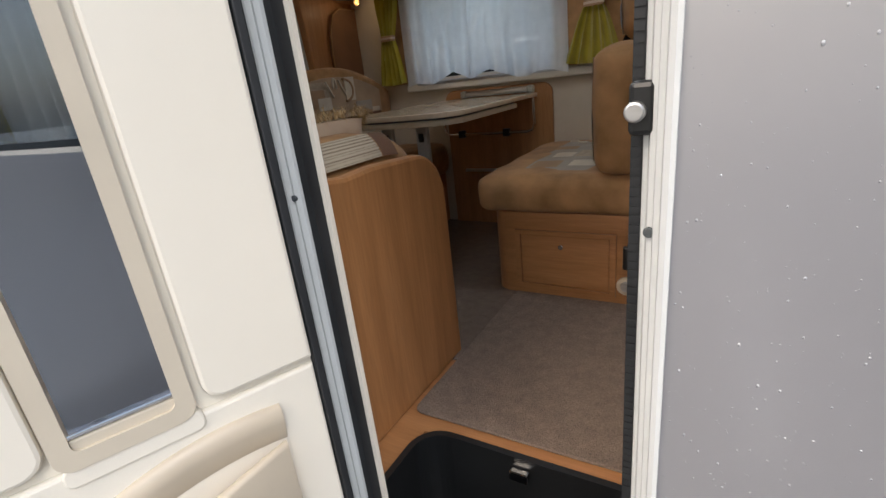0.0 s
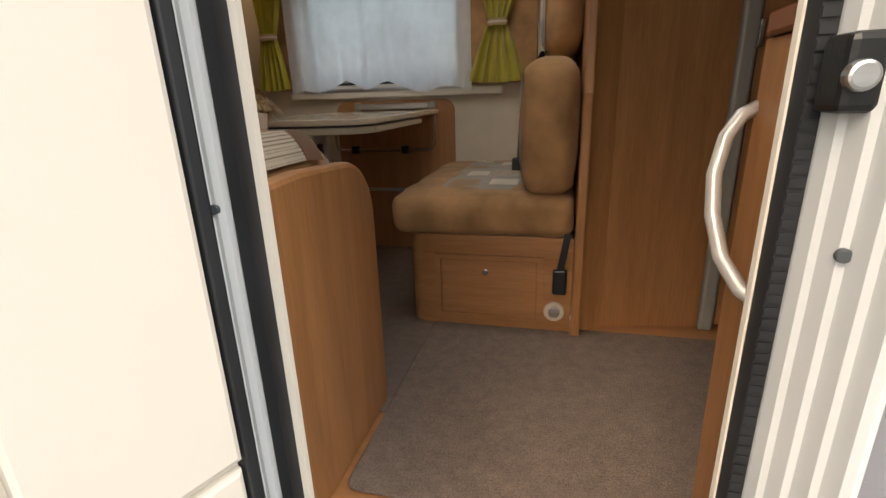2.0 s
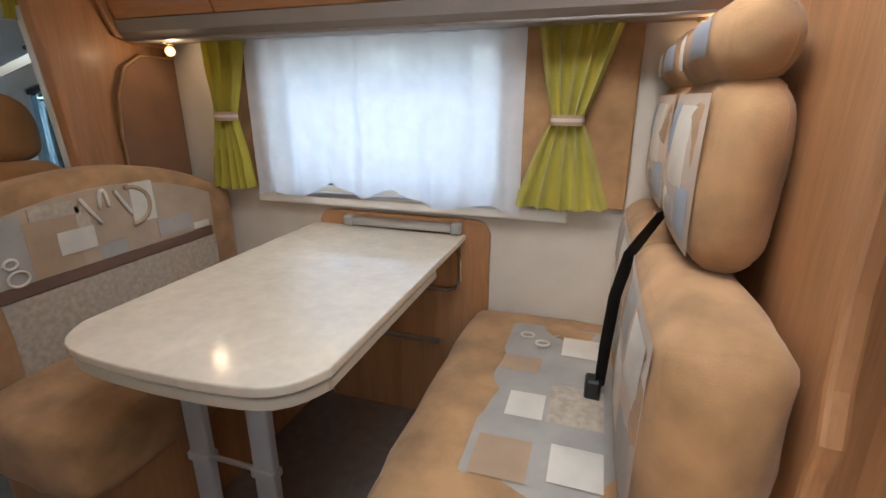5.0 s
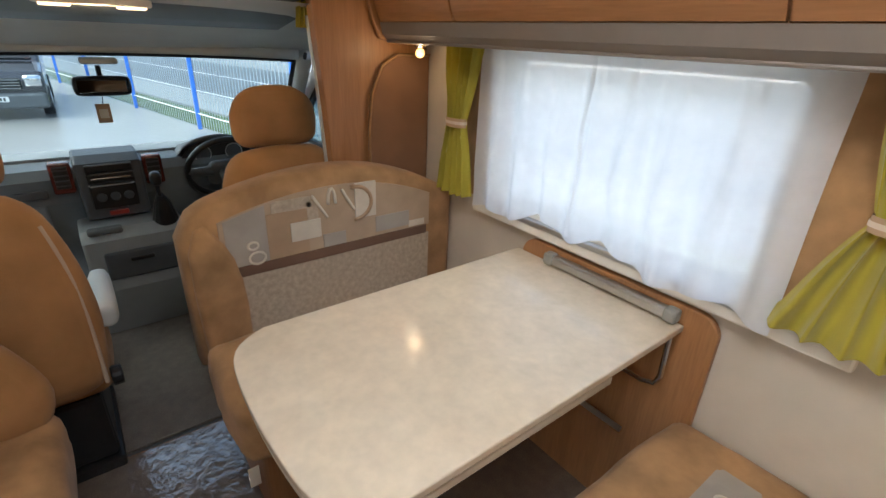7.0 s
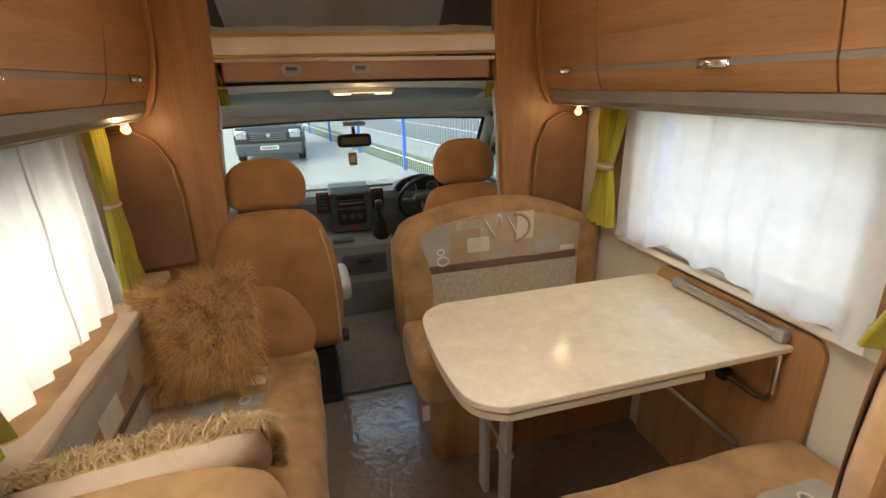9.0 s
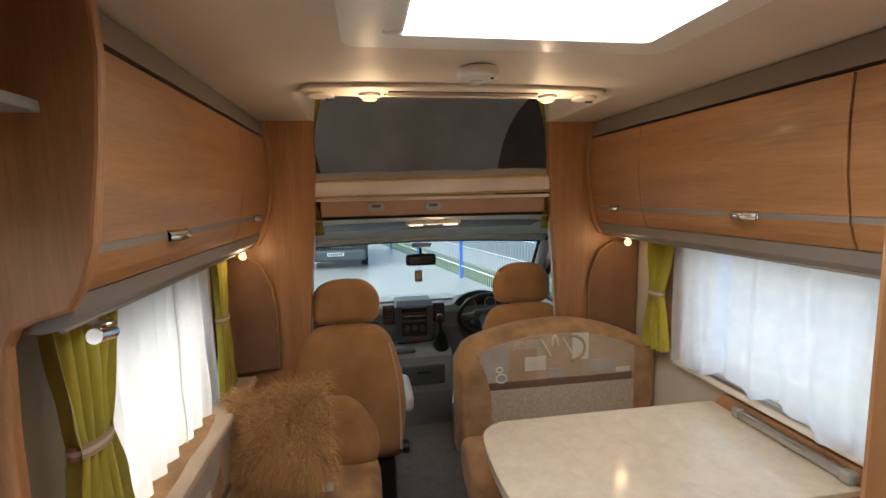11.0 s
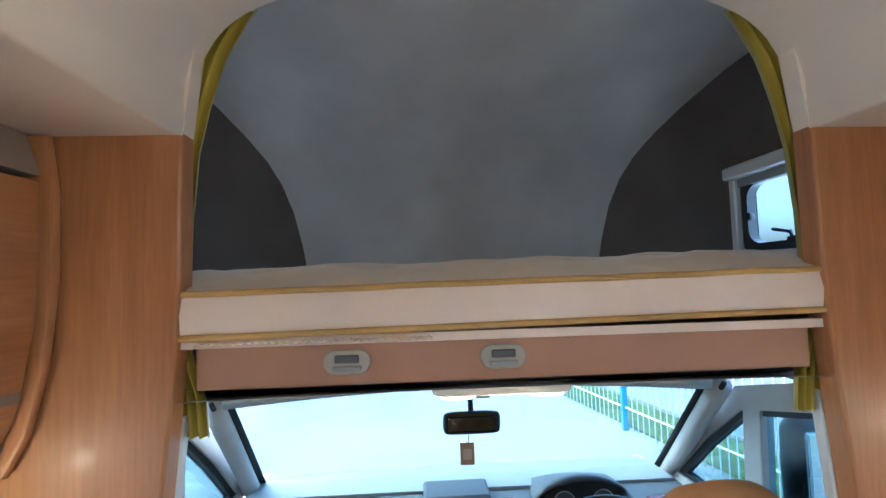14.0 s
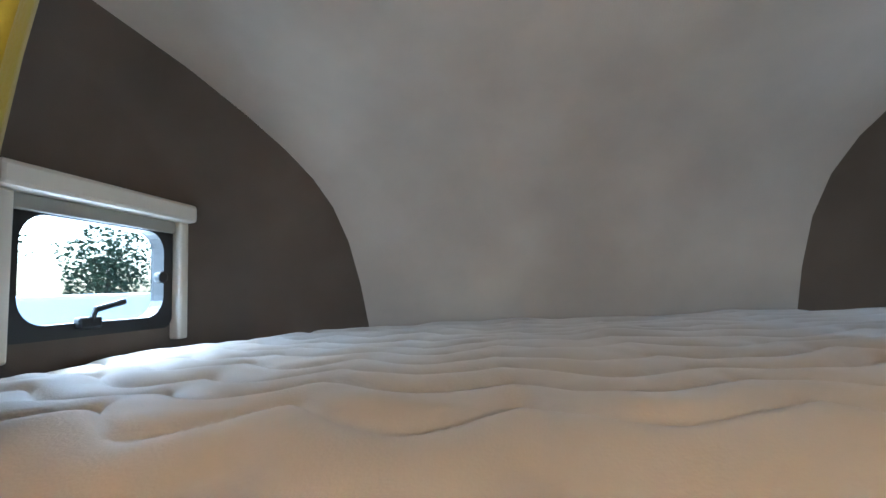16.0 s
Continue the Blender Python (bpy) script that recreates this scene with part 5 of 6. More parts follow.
def luton_curtain(sign):
    """Olive curtain drawn to the side of the luton opening, from the arch down past the board."""
    t = thing("luton_curtain", "olive green curtain drawn aside at the luton opening", "curtain", "luton curtains")
    edge = [(2.35, 0.44), (2.31, 0.480), (2.218, 0.530), (2.128, 0.558), (2.03, 0.582), (1.90, 0.594), (1.82, 0.596), (1.66, 0.596), (1.58, 0.570), (1.49, 0.562)]
    rows = []
    for i in range(44):
        z = 2.32 + (1.50 - 2.32) * i / 43
        inner = next(b + (a - b) * (z - z0) / (z1 - z0) for (z1, a), (z0, b) in zip(edge, edge[1:]) if z >= z0 - 1e-6)
        w = 0.05 + 0.03 * min(1, max(0, (z - 1.98) / 0.2))
        rows.append([(-2.250 + 0.011 * math.cos(j / 20 * 6 * math.pi), YC + sign * (inner + w * j / 20), z) for j in range(21)])
    part("cloth", loft(rows), GREEN, t, smooth=True)
    return t


luton_curtain(-1)
luton_curtain(1)


def luton_window(sign, name):
    w = tagged(thing(name, "small luton window with cream blind frame", "window"), kind="structure")
    yy = YL if sign < 0 else YR
    f = lambda a, b: sorted((yy - sign * a, yy - sign * b))
    x0, x1, z0, z1 = LW
    part("blind_cassette", box(x0 - 0.055, x1 + 0.05, *f(-0.01, 0.05), z1 + 0.012, z1 + 0.062, 0.010), CREAM, w, "cream blind cassette")
    for a, b in ((x0 - 0.045, x0 - 0.012), (x1 + 0.008, x1 + 0.04)):
        part("side_guide", box(a, b, *f(-0.01, 0.03), z0 - 0.045, z1 + 0.012, 0.006), CREAM, w)
    part("grey_blind", box(x0 - 0.01, x1 + 0.01, *f(0.004, 0.016), z1 - 0.02, z1 + 0.012, 0.003), GREYPLASTIC, w)
    part("gasket", ring(rounded(x0 - 0.012, x1 + 0.012, z0 - 0.012, z1 + 0.012, 0.03), rounded(x0 + 0.02, x1 - 0.02, z0 + 0.018, z1 - 0.022, 0.055), "y", *f(-0.03, 0.006)), BLACK, w)
    part("pane", box(x0, x1, *f(-0.026, -0.022), z0, z1), LUTONPANE, w)
    part("catch", disc((x0 + 0.035, f(0.0, 0.02)[0], z0 + 0.12), 0.016, 0.02, "y", 14, 0.004), BLACK, w)
    part("stay_lever", tube([(x0 + 0.24, f(0.012, 0.012)[0], z0 + 0.012), (x0 + 0.235, f(0.02, 0.02)[0], z0 + 0.045), (x0 + 0.16, f(0.02, 0.02)[0], z0 + 0.06)], 0.007, 8), BLACK, w)
    part("lever_base", box(x0 + 0.215, x0 + 0.27, *f(0.0, 0.02), z0 + 0.004, z0 + 0.03, 0.005), BLACK, w)


luton_window(-1, "window_3")
luton_window(1, "window_4")

# ---- driving cab ----
CY0, CY1 = 0.74, 2.56
setting("cab_floor", box(-3.45, -2.201, CY0 - 0.1, CY1 + 0.1, -0.10, 0.0), DARKGREY)
cm = thing("cab_mat", "grey carpet mat on the cab floor", "carpet")
part("carpet_sheet", prism(rounded(-3.20, -2.215, 1.0, 2.45, 0.03), "z", 0.001, 0.012, 0.004), material("grey_carpet", (0.23, 0.205, 0.18), 0.95, vary=0.12, scale=25, bump=1.0, bump_scale=260, fine=0.5, coat=0.25), cm)
# headliner
hl = setting("cab_headliner", loft([[(x, CY0 - 0.06 + (CY1 - CY0 + 0.12) * j / 12, z + 0.045 * min(1, max(0, (-2.4 - x) / 0.5)) - 0.02 * abs(j / 6 - 1) ** 3) for j in range(13)] for x, z in ((-2.20, 1.580), (-2.40, 1.545), (-2.7, 1.47), (-2.95, 1.39), (-3.10, 1.345), (-3.17, 1.325))]), CABTRIM, True)
# Dark grey sheet that paints in the shade between luton board and headliner.
setting("cab_header_shade", loft([[(x, 1.00 + 1.30 * k / 10, z + dz) for k in range(11)] for x, z, dz in ((-2.236, 1.588, 0), (-2.40, 1.540, 0), (-2.55, 1.512, 0), (-2.66, 1.490, 0), (-2.662, 1.505, 0))]), DARKGREY, True)
# windscreen
TOPY, BOTY = (0.80, 2.52), (0.74, 2.60)


def ws(u, v, off=0.0):
    """A point of the windscreen: u across 0..1, v down 0..1."""
    bow = (2 * u - 1) ** 2
    y = (TOPY[0] + (TOPY[1] - TOPY[0]) * u) * (1 - v) + (BOTY[0] + (BOTY[1] - BOTY[0]) * u) * v
    return (-3.17 - 0.57 * v + 0.10 * bow + off, y, 1.368 - 0.018 * bow - 0.535 * v)


wsn = tagged(thing("windscreen", "wide clear windscreen with dark edge band", "window"), kind="structure")
part("pane", loft([[ws(j / 16, i / 8) for j in range(17)] for i in range(9)]), SCREEN, wsn, smooth=True).visible_shadow = False
bm = bmesh.new()
loft([[ws(j / 16, v, 0.012) for j in range(17)] for v in (-0.03, 0.02)], bm=bm)
loft([[ws(j / 16, v, 0.012) for j in range(17)] for v in (0.955, 1.04)], bm=bm)
loft([[ws(u, i / 8, 0.012) for u in (-0.01, 0.010)] for i in range(9)], bm=bm)
loft([[ws(u, i / 8, 0.012) for u in (0.990, 1.01)] for i in range(9)], bm=bm)
part("edge_band", bm, BLACK, wsn, "black ceramic edge band")
for s, u in ((-1, -0.012), (1, 1.012)):
    pts = [Vector(ws(u, -0.05 + 1.15 * i / 8)) + Vector((0.05, s * 0.01, 0.0)) for i in range(9)]
    setting("windscreen_pillar", tube(pts, 0.038, 10), CABTRIM, True)
    setting("pillar_seal", tube([p + Vector((0.035, -s * 0.012, 0.012)) for p in pts], 0.009, 8), RUBBER, True)
setting("header_rail", tube([Vector(ws(j / 16, -0.05)) + Vector((0.04, 0, 0.004)) for j in range(17)], 0.026, 10), CABTRIM, True)
# doors of the cab: lower panel, quarter window and main window
for s, yy, nm in ((-1, CY0 - 0.06, "left"), (1, CY1 + 0.06, "right")):
    cd = tagged(thing("cab_door", "grey trimmed cab door with side windows", "door", "cab doors"))
    a, b = sorted((yy, yy + s * 0.05))
    part("lower_panel", box(-3.5, -2.24, a, b, -0.1, 0.84, 0.01), MIDGREY, cd)
    outer = [(-3.62, 0.84), (-2.22, 0.84), (-2.22, 1.50), (-2.62, 1.46), (-3.02, 1.36), (-3.30, 1.14)]
    inner = [(-3.46, 0.88), (-2.30, 0.88), (-2.28, 1.40), (-2.62, 1.37), (-3.00, 1.28), (-3.24, 1.09)]
    part("window_surround", ring(outer, inner, "y", a, b), CABTRIM, cd)
    part("division_bar", prism([(-3.01, 0.88), (-2.92, 0.88), (-2.90, 1.31), (-2.99, 1.285)], "y", a, b, 0.004), CABTRIM, cd)
    i2 = [(-3.40, 0.90), (-2.315, 0.90), (-2.30, 1.385), (-2.62, 1.352), (-2.99, 1.262), (-3.21, 1.08)]
    part("window_seal", ring(inner, i2, "y", a + 0.01, b - 0.01), RUBBER, cd)
    part("pane", prism(inner, "y", (a + b) / 2 - 0.002, (a + b) / 2 + 0.002), SCREEN, cd).visible_shadow = False
    part("grab_recess", box(-2.75, -2.45, *sorted((yy - s * 0.06, yy - s * 0.005)), 1.455, 1.475, 0.008), DARKGREY, cd)
    mirror = thing("wing_mirror", "black wing mirror with pale glass on the cab door", "mirror", "wing mirrors")
    ym = yy + s * 0.20
    part("housing", soft_box(-2.98, -2.86, ym - 0.10, ym + 0.10, 0.92, 1.27, 0.05, 0.01, 0.0, 8), BLACK, mirror, smooth=True)
    part("mirror_glass", box(-2.862, -2.848, ym - 0.085, ym + 0.085, 0.95, 1.24, 0.01), CHROME, mirror)
    part("arm", box(-2.95, -2.88, *sorted((yy + s * 0.05, ym)), 0.90, 0.95, 0.01), BLACK, mirror)
    setting("cab_gap_" + nm, box(-2.26, -2.205, *sorted((yy + s * 0.05, YC + s * 1.14)), -0.1, 1.6), WHITE)
    setting("cab_side_" + nm, box(-3.95, -3.5, *sorted((yy, yy + s * 0.06)), -0.35, 0.78, 0.02), WHITE)
bm = loft([[(x, CY0 - 0.05 + (CY1 - CY0 + 0.1) * j / 10, z - 0.10 * abs(j / 5 - 1) ** 3) for j in range(11)] for x, z in ((-3.72, 0.80), (-3.95, 0.72), (-4.25, 0.58), (-4.42, 0.36), (-4.45, -0.05), (-4.40, -0.36))])
setting("bonnet", bm, WHITE, True)

dash = thing("dashboard", "dark grey van dashboard with centre console and burl vents", "dashboard")
dp = [(-3.72, 0.835), (-3.55, 0.870), (-3.36, 0.880), (-3.27, 0.862), (-3.235, 0.82), (-3.25, 0.70), (-3.30, 0.58), (-3.36, 0.40), (-3.45, 0.10), (-3.74, 0.10)]
part("dash_body", prism(dp, "y", CY0 - 0.02, CY1 + 0.02, 0.012), DASHGREY, dash)
part("top_pad", prism([(-3.70, 0.862), (-3.54, 0.884), (-3.37, 0.893), (-3.37, 0.881), (-3.54, 0.874), (-3.70, 0.846)], "y", CY0, CY1, 0.003), MIDGREY, dash)
cc = part("console_panel", prism([(-3.40, 0.918), (-3.26, 0.915), (-3.205, 0.885), (-3.19, 0.62), (-3.30, 0.58), (-3.42, 0.9)], "y", 1.475, 1.745, 0.012), DARKGREY, dash)
part("pocket", box(-3.215, -3.188, 1.515, 1.705, 0.842, 0.880, 0.006), BLACK, cc)
part("radio", box(-3.205, -3.182, 1.515, 1.705, 0.795, 0.838, 0.004), BLACK, cc, "black radio")
part("radio_bar", box(-3.184, -3.178, 1.53, 1.69, 0.812, 0.819, 0.001), CHROME, cc)
part("heater_panel", box(-3.20, -3.178, 1.515, 1.705, 0.665, 0.785, 0.008), BLACK, cc)
for y in (1.555, 1.61, 1.665):
    part("heater_knob", disc((-3.18, y, 0.725), 0.021, 0.014, "x", 18, 0.004), DARKGREY, cc)
part("warning_button", box(-3.20, -3.18, 1.57, 1.65, 0.63, 0.65, 0.003), material("red_button", (0.35, 0.03, 0.02), 0.4), cc)
for y in (1.425, 1.795, 0.93, 2.42):
    v = part("air_vent", box(-3.262, -3.205, y - 0.042, y + 0.042, 0.755, 0.90 if 1.2 < y < 2 else 0.88, 0.010), BURL, dash, "dark burl air vent surround")
    part("vent_mouth", box(-3.212, -3.199, y - 0.028, y + 0.028, 0.78, 0.885 if 1.2 < y < 2 else 0.865, 0.004), BLACK, v)
    for k in range(4):
        part("louvre", box(-3.204, -3.195, y - 0.028, y + 0.028, 0.792 + 0.024 * k, 0.798 + 0.024 * k), DARKGREY, v)
part("burl_strip", box(-3.262, -3.228, 0.80, 1.36, 0.735, 0.775, 0.006), DARKGREY, dash)
part("glovebox", box(-3.29, -3.245, 0.82, 1.34, 0.50, 0.70, 0.012), DASHGREY, dash)
con = part("lower_console", prism([(-3.30, 0.60), (-3.08, 0.60), (-3.02, 0.56), (-3.02, 0.30), (-3.12, 0.02), (-3.40, 0.02)], "y", 1.43, 1.86, 0.015), MIDGREY, dash)
part("console_tray", box(-3.10, -3.035, 1.46, 1.60, 0.585, 0.61, 0.01), DARKGREY, con)
part("console_pocket", box(-3.035, -3.005, 1.50, 1.80, 0.36, 0.50, 0.01), DARKGREY, con)
part("pocket_grip", box(-3.01, -2.998, 1.60, 1.70, 0.445, 0.465, 0.004), BLACK, con)
part("gear_boot", tube([(-3.10, 1.79, 0.60), (-3.06, 1.785, 0.70), (-3.04, 1.78, 0.74)], [0.06, 0.035, 0.016], 14), BLACK, dash)
gl = part("gear_lever", tube([(-3.045, 1.78, 0.72), (-3.03, 1.775, 0.80)], 0.010, 8), BLACK, dash)
part("gear_knob", soft_box(-3.055, -3.005, 1.75, 1.80, 0.79, 0.86, 0.022, 0.0, 0.0, 6), BLACK, gl, smooth=True)
part("instrument_hood", loft([[(x, 1.92 + 0.40 * j / 14, 0.875 + h * math.sin(math.pi * j / 14) ** 0.6) for j in range(15)] for x, h in ((-3.45, 0.03), (-3.30, 0.085), (-3.25, 0.09), (-3.25, 0.075), (-3.32, 0.03))]), DARKGREY, dash, smooth=True)
part("instrument_face", prism([(1.94 + 0.36 * j / 12, 0.86 + 0.085 * math.sin(math.pi * j / 12) ** 0.6) for j in range(13)] + [(2.30, 0.80), (1.94, 0.80)], "x", -3.30, -3.262), BLACK, dash)
for y in (2.04, 2.20):
    part("dial", disc((-3.262, y, 0.868), 0.042, 0.004, "x", 24), DARKGREY, dash)
    part("dial_rim", tube([(-3.256, y + 0.043 * math.cos(a / 10 * math.pi), 0.868 + 0.043 * math.sin(a / 10 * math.pi)) for a in range(20)], 0.003, 6, loop=True), ALU, dash)

sw = thing("steering_wheel", "black three-spoke steering wheel with grey hub", "steering wheel")
sw.matrix_world = pose(-3.12, 2.115, 0.815, 0, -62, 0)
R0 = 0.185
part("rim", tube([(R0 * math.cos(2 * math.pi * k / 40), R0 * math.sin(2 * math.pi * k / 40), 0) for k in range(40)], 0.0155, 10, loop=True), BLACK, sw, smooth=True)
part("hub", soft_box(-0.085, 0.055, -0.085, 0.085, -0.035, 0.012, 0.03, 0.006, 0.0, 8), DARKGREY, sw, smooth=True)
part("badge", disc((0.0, 0.0, 0.014), 0.021, 0.006, "z", 20, 0.002), CHROME, sw, "round chrome badge")
for a in (90, -90, 180):
    c, s_ = math.cos(radians(a)), math.sin(radians(a))
    part("spoke", tube([(0.06 * c, 0.06 * s_, -0.012), (0.12 * c, 0.12 * s_, -0.008), (R0 * c, R0 * s_, 0)], [0.03, 0.022, 0.016], 8), DARKGREY, sw, smooth=True)
part("column", tube([(0, 0, -0.03), (0, 0, -0.22)], 0.045, 12), DARKGREY, sw)

mr = thing("rear_view_mirror", "black rear-view mirror with hanging paper tag", "mirror")
part("housing", soft_box(-3.16, -3.12, 1.557, 1.77, 1.195, 1.275, 0.018, 0.003, 0.0, 8), BLACK, mr, smooth=True)
part("mirror_glass", box(-3.121, -3.116, 1.572, 1.755, 1.207, 1.263, 0.004), material("dark_mirror", (0.10, 0.11, 0.12), 0.06, metal=1.0, vary=0.02), mr)
part("stalk", tube([(-3.15, 1.663, 1.27), (-3.17, 1.663, 1.315)], 0.011, 8), BLACK, mr)
part("mount", box(-3.18, -3.12, 1.60, 1.74, 1.325, 1.352, 0.010), CABTRIM, mr)
part("tag_string", tube([(-3.15, 1.655, 1.20), (-3.15, 1.648, 1.155)], 0.0015, 5), BLACK, mr)
part("paper_tag", box(-3.152, -3.149, 1.618, 1.672, 1.075, 1.158, 0.001), PATCH_TAN, mr, "tan and ivory hanging paper tag")
part("tag_print", box(-3.1488, -3.1478, 1.628, 1.662, 1.095, 1.135), PATCH_WHITE, mr)

dl = thing("cab_dome_light", "twin warm lit dome light on the cab header", "lamp")
part("housing", prism([(x, y) for y, x in rounded(1.50, 1.80, -2.40, -2.32, 0.035)], "z", 1.535, 1.562, 0.006), CREAM, dl)
for y in (1.555, 1.745):
    part("lens", prism([(x, yy2) for yy2, x in rounded(y - 0.038, y + 0.038, -2.392, -2.328, 0.02)], "z", 1.528, 1.537, 0.003), LAMPSOFT, dl, "lit warm lens")
bulb(-2.36, 1.65, 1.515, 0.5, 0.05)


def cab_seat(x, y, label, turn=0, drop=0.0):
    """Captain's seat seen from behind: padded back, headrest on two posts, armrest, black pedestal."""
    t = thing("captain_chair", label, "chair", "cab chairs")
    wide = lambda w: (w.x - 0.10 * (w.z - 0.5), (w.y) * (1.0 - 0.26 * max(0, (w.z - 0.62) / 0.45) ** 2.2) , w.z)
    part("backrest", soft_box(-0.07, 0.075, -0.235, 0.235, 0.42, 1.065, 0.068, 0.02, 0.004, 14, wide, y), SUEDE_CAB, t, "caramel suede padded backrest", True)
    part("back_piping", tube([(0.05 - 0.10 * (z - 0.5), s, z) for s, z in [(0.238 * (1.0 - 0.26 * max(0, (z - 0.62) / 0.45) ** 2.2) - 0.012, z) for z in [0.45 + 0.06 * k for k in range(10)]]], 0.006, 6), SUEDE_PALE, t)
    part("headrest", soft_box(-0.135, -0.045, -0.142, 0.142, 1.085, 1.30, 0.042, 0.012, 0.003, 12, lambda w: (w.x, w.y * (1.0 - 0.30 * max(0, (w.z - 1.16) / 0.14) ** 2.5), w.z), y), SUEDE_CAB, t, "caramel suede headrest", True)
    for s in (-0.075, 0.075):
        part("headrest_post", tube([(-0.085, s, 1.03), (-0.088, s, 1.12)], 0.008, 8), BLACK, t)
        part("post_collar", disc((-0.085, s, 1.058), 0.018, 0.014, "z", 12, 0.003), BLACK, t)
    part("seat_cushion", soft_box(-0.50, 0.0, -0.24, 0.24, 0.36, 0.50, 0.05, 0.012, 0.004, 12), SUEDE_CAB, t, smooth=True)
    part("pedestal", box(-0.45, -0.02, -0.20, 0.20, 0.08, 0.36, 0.02), BLACK, t, "black seat pedestal")
    part("swivel_base", box(-0.48, 0.0, -0.21, 0.21, 0.0, 0.08, 0.01), BLACK, t)
    part("recline_knob", disc((-0.02, 0.235, 0.42), 0.035, 0.03, "y", 16, 0.006), BLACK, t)
    part("armrest", soft_box(-0.36, -0.02, 0.238, 0.295, 0.60, 0.685, 0.026, 0.004, 0.0, 8), CABTRIM, t, "pale grey armrest", True)
    t.matrix_world = pose(x, y, -drop, 0, 0, turn) @ Matrix.Diagonal((1, 1.12, 1, 1))
    return t


cab_seat(-2.16, 1.172, "caramel suede passenger seat with headrest and armrest", 0, 0.035)
cab_seat(-2.33, 2.165, "caramel suede driver's seat with headrest behind the wheel", 0, 0.018)

# wheels and underfloor of this motorhome
setting("underfloor", box(-3.2, X_REAR - 0.1, 0.8, 2.5, -0.34, -0.345 + 0.02), BLACK)
for wx in (-3.35, 1.55):
    for wy in (0.62, 2.46):
        wh = tagged(thing("motorhome_wheel", "black tyre with steel rim under the motorhome", "wheel", "motorhome wheels"))
        part("tyre", disc((wx, wy, GROUND + 0.33), 0.33, 0.22, "y", 28, 0.03), RUBBER, wh)
        part("rim", disc((wx, wy - 0.01, GROUND + 0.33), 0.20, 0.24, "y", 20, 0.01), ALU, wh)

# ---- outside ----
PAVING = material("wet_pale_concrete", (0.25, 0.25, 0.24), 0.35, vary=0.10, scale=0.7, bump=0.4, bump_scale=20, fine=0.25, coat=0.2)
ground.data.materials.append(PAVING)
ASPHALT = material("wet_asphalt", (0.075, 0.078, 0.082), 0.4, vary=0.15, scale=2, bump=0.5, bump_scale=120, fine=0.4)
GRASS = material("grass", (0.09, 0.14, 0.035), 0.9, vary=0.3, scale=3, bump=0.8, bump_scale=60)
LINE = material("road_paint", (0.72, 0.72, 0.70), 0.6, vary=0.1, scale=10)
BLUE = material("blue_post_paint", (0.05, 0.18, 0.62), 0.4, vary=0.08)
FD = Vector((-0.966, -0.190, 0)).normalized()
FN = Vector((-FD.y, FD.x, 0)) * -1
if FN.y < 0:
    FN = -FN
F0 = Vector((-4.6, 5.35, GROUND))


def strip(name, a, b, z, mat, s0=-40, s1=120):
    pts = [F0 + FD * s + FN * d for s, d in ((s0, a), (s1, a), (s1, b), (s0, b))]
    return setting(name, prism([(p.x, p.y) for p in pts], "z", GROUND, GROUND + z), mat)


strip("grass_verge", 0.15, 1.1, 0.03, GRASS)
strip("pavement", 1.12, 2.6, 0.08, PAVING)
strip("road", 2.62, 10.5, 0.012, ASPHALT)
strip("road_line", 6.4, 6.55, 0.017, LINE)
strip("road_edge_line", 3.0, 3.12, 0.017, LINE)
# asphalt seen beside the entrance, with parking lines
setting("yard_asphalt", prism([(-3.2, -14.0), (9, -14.0), (9, 0.3), (-3.2, 0.3)], "z", GROUND, GROUND + 0.004), ASPHALT)
for x in (-2.6, 0.2):
    setting("bay_line", box(x, x + 0.1, -5.2, -0.8, GROUND + 0.004, GROUND + 0.008), LINE)
fence = thing("boundary_fence", "blue steel posts with pale vertical fence bars", "fence")
bars = bmesh.new()
for k in range(-3, 9):
    p = F0 + FD * (4.0 * k)
    part("post", box(p.x - 0.04, p.x + 0.04, p.y - 0.04, p.y + 0.04, GROUND, GROUND + 2.5, 0.006), BLUE, fence, "bright blue square post")
    for h in (0.35, 1.9):
        q = p + FD * 4.0
        part("rail", tube([(p.x, p.y, GROUND + h), (q.x, q.y, GROUND + h)], 0.012, 6), WHITE, fence)
for k in range(-80, 260):
    p = F0 + FD * (0.125 * k) + FN * 0.05
    box(p.x - 0.006, p.x + 0.006, p.y - 0.006, p.y + 0.006, GROUND, GROUND + 2.1, 0, bars)
tagged(part("fence_bars", bars, material("fence_grey", (0.34, 0.40, 0.45), 0.5, vary=0.08), fence), "thin pale steel bars", kind="stuff")


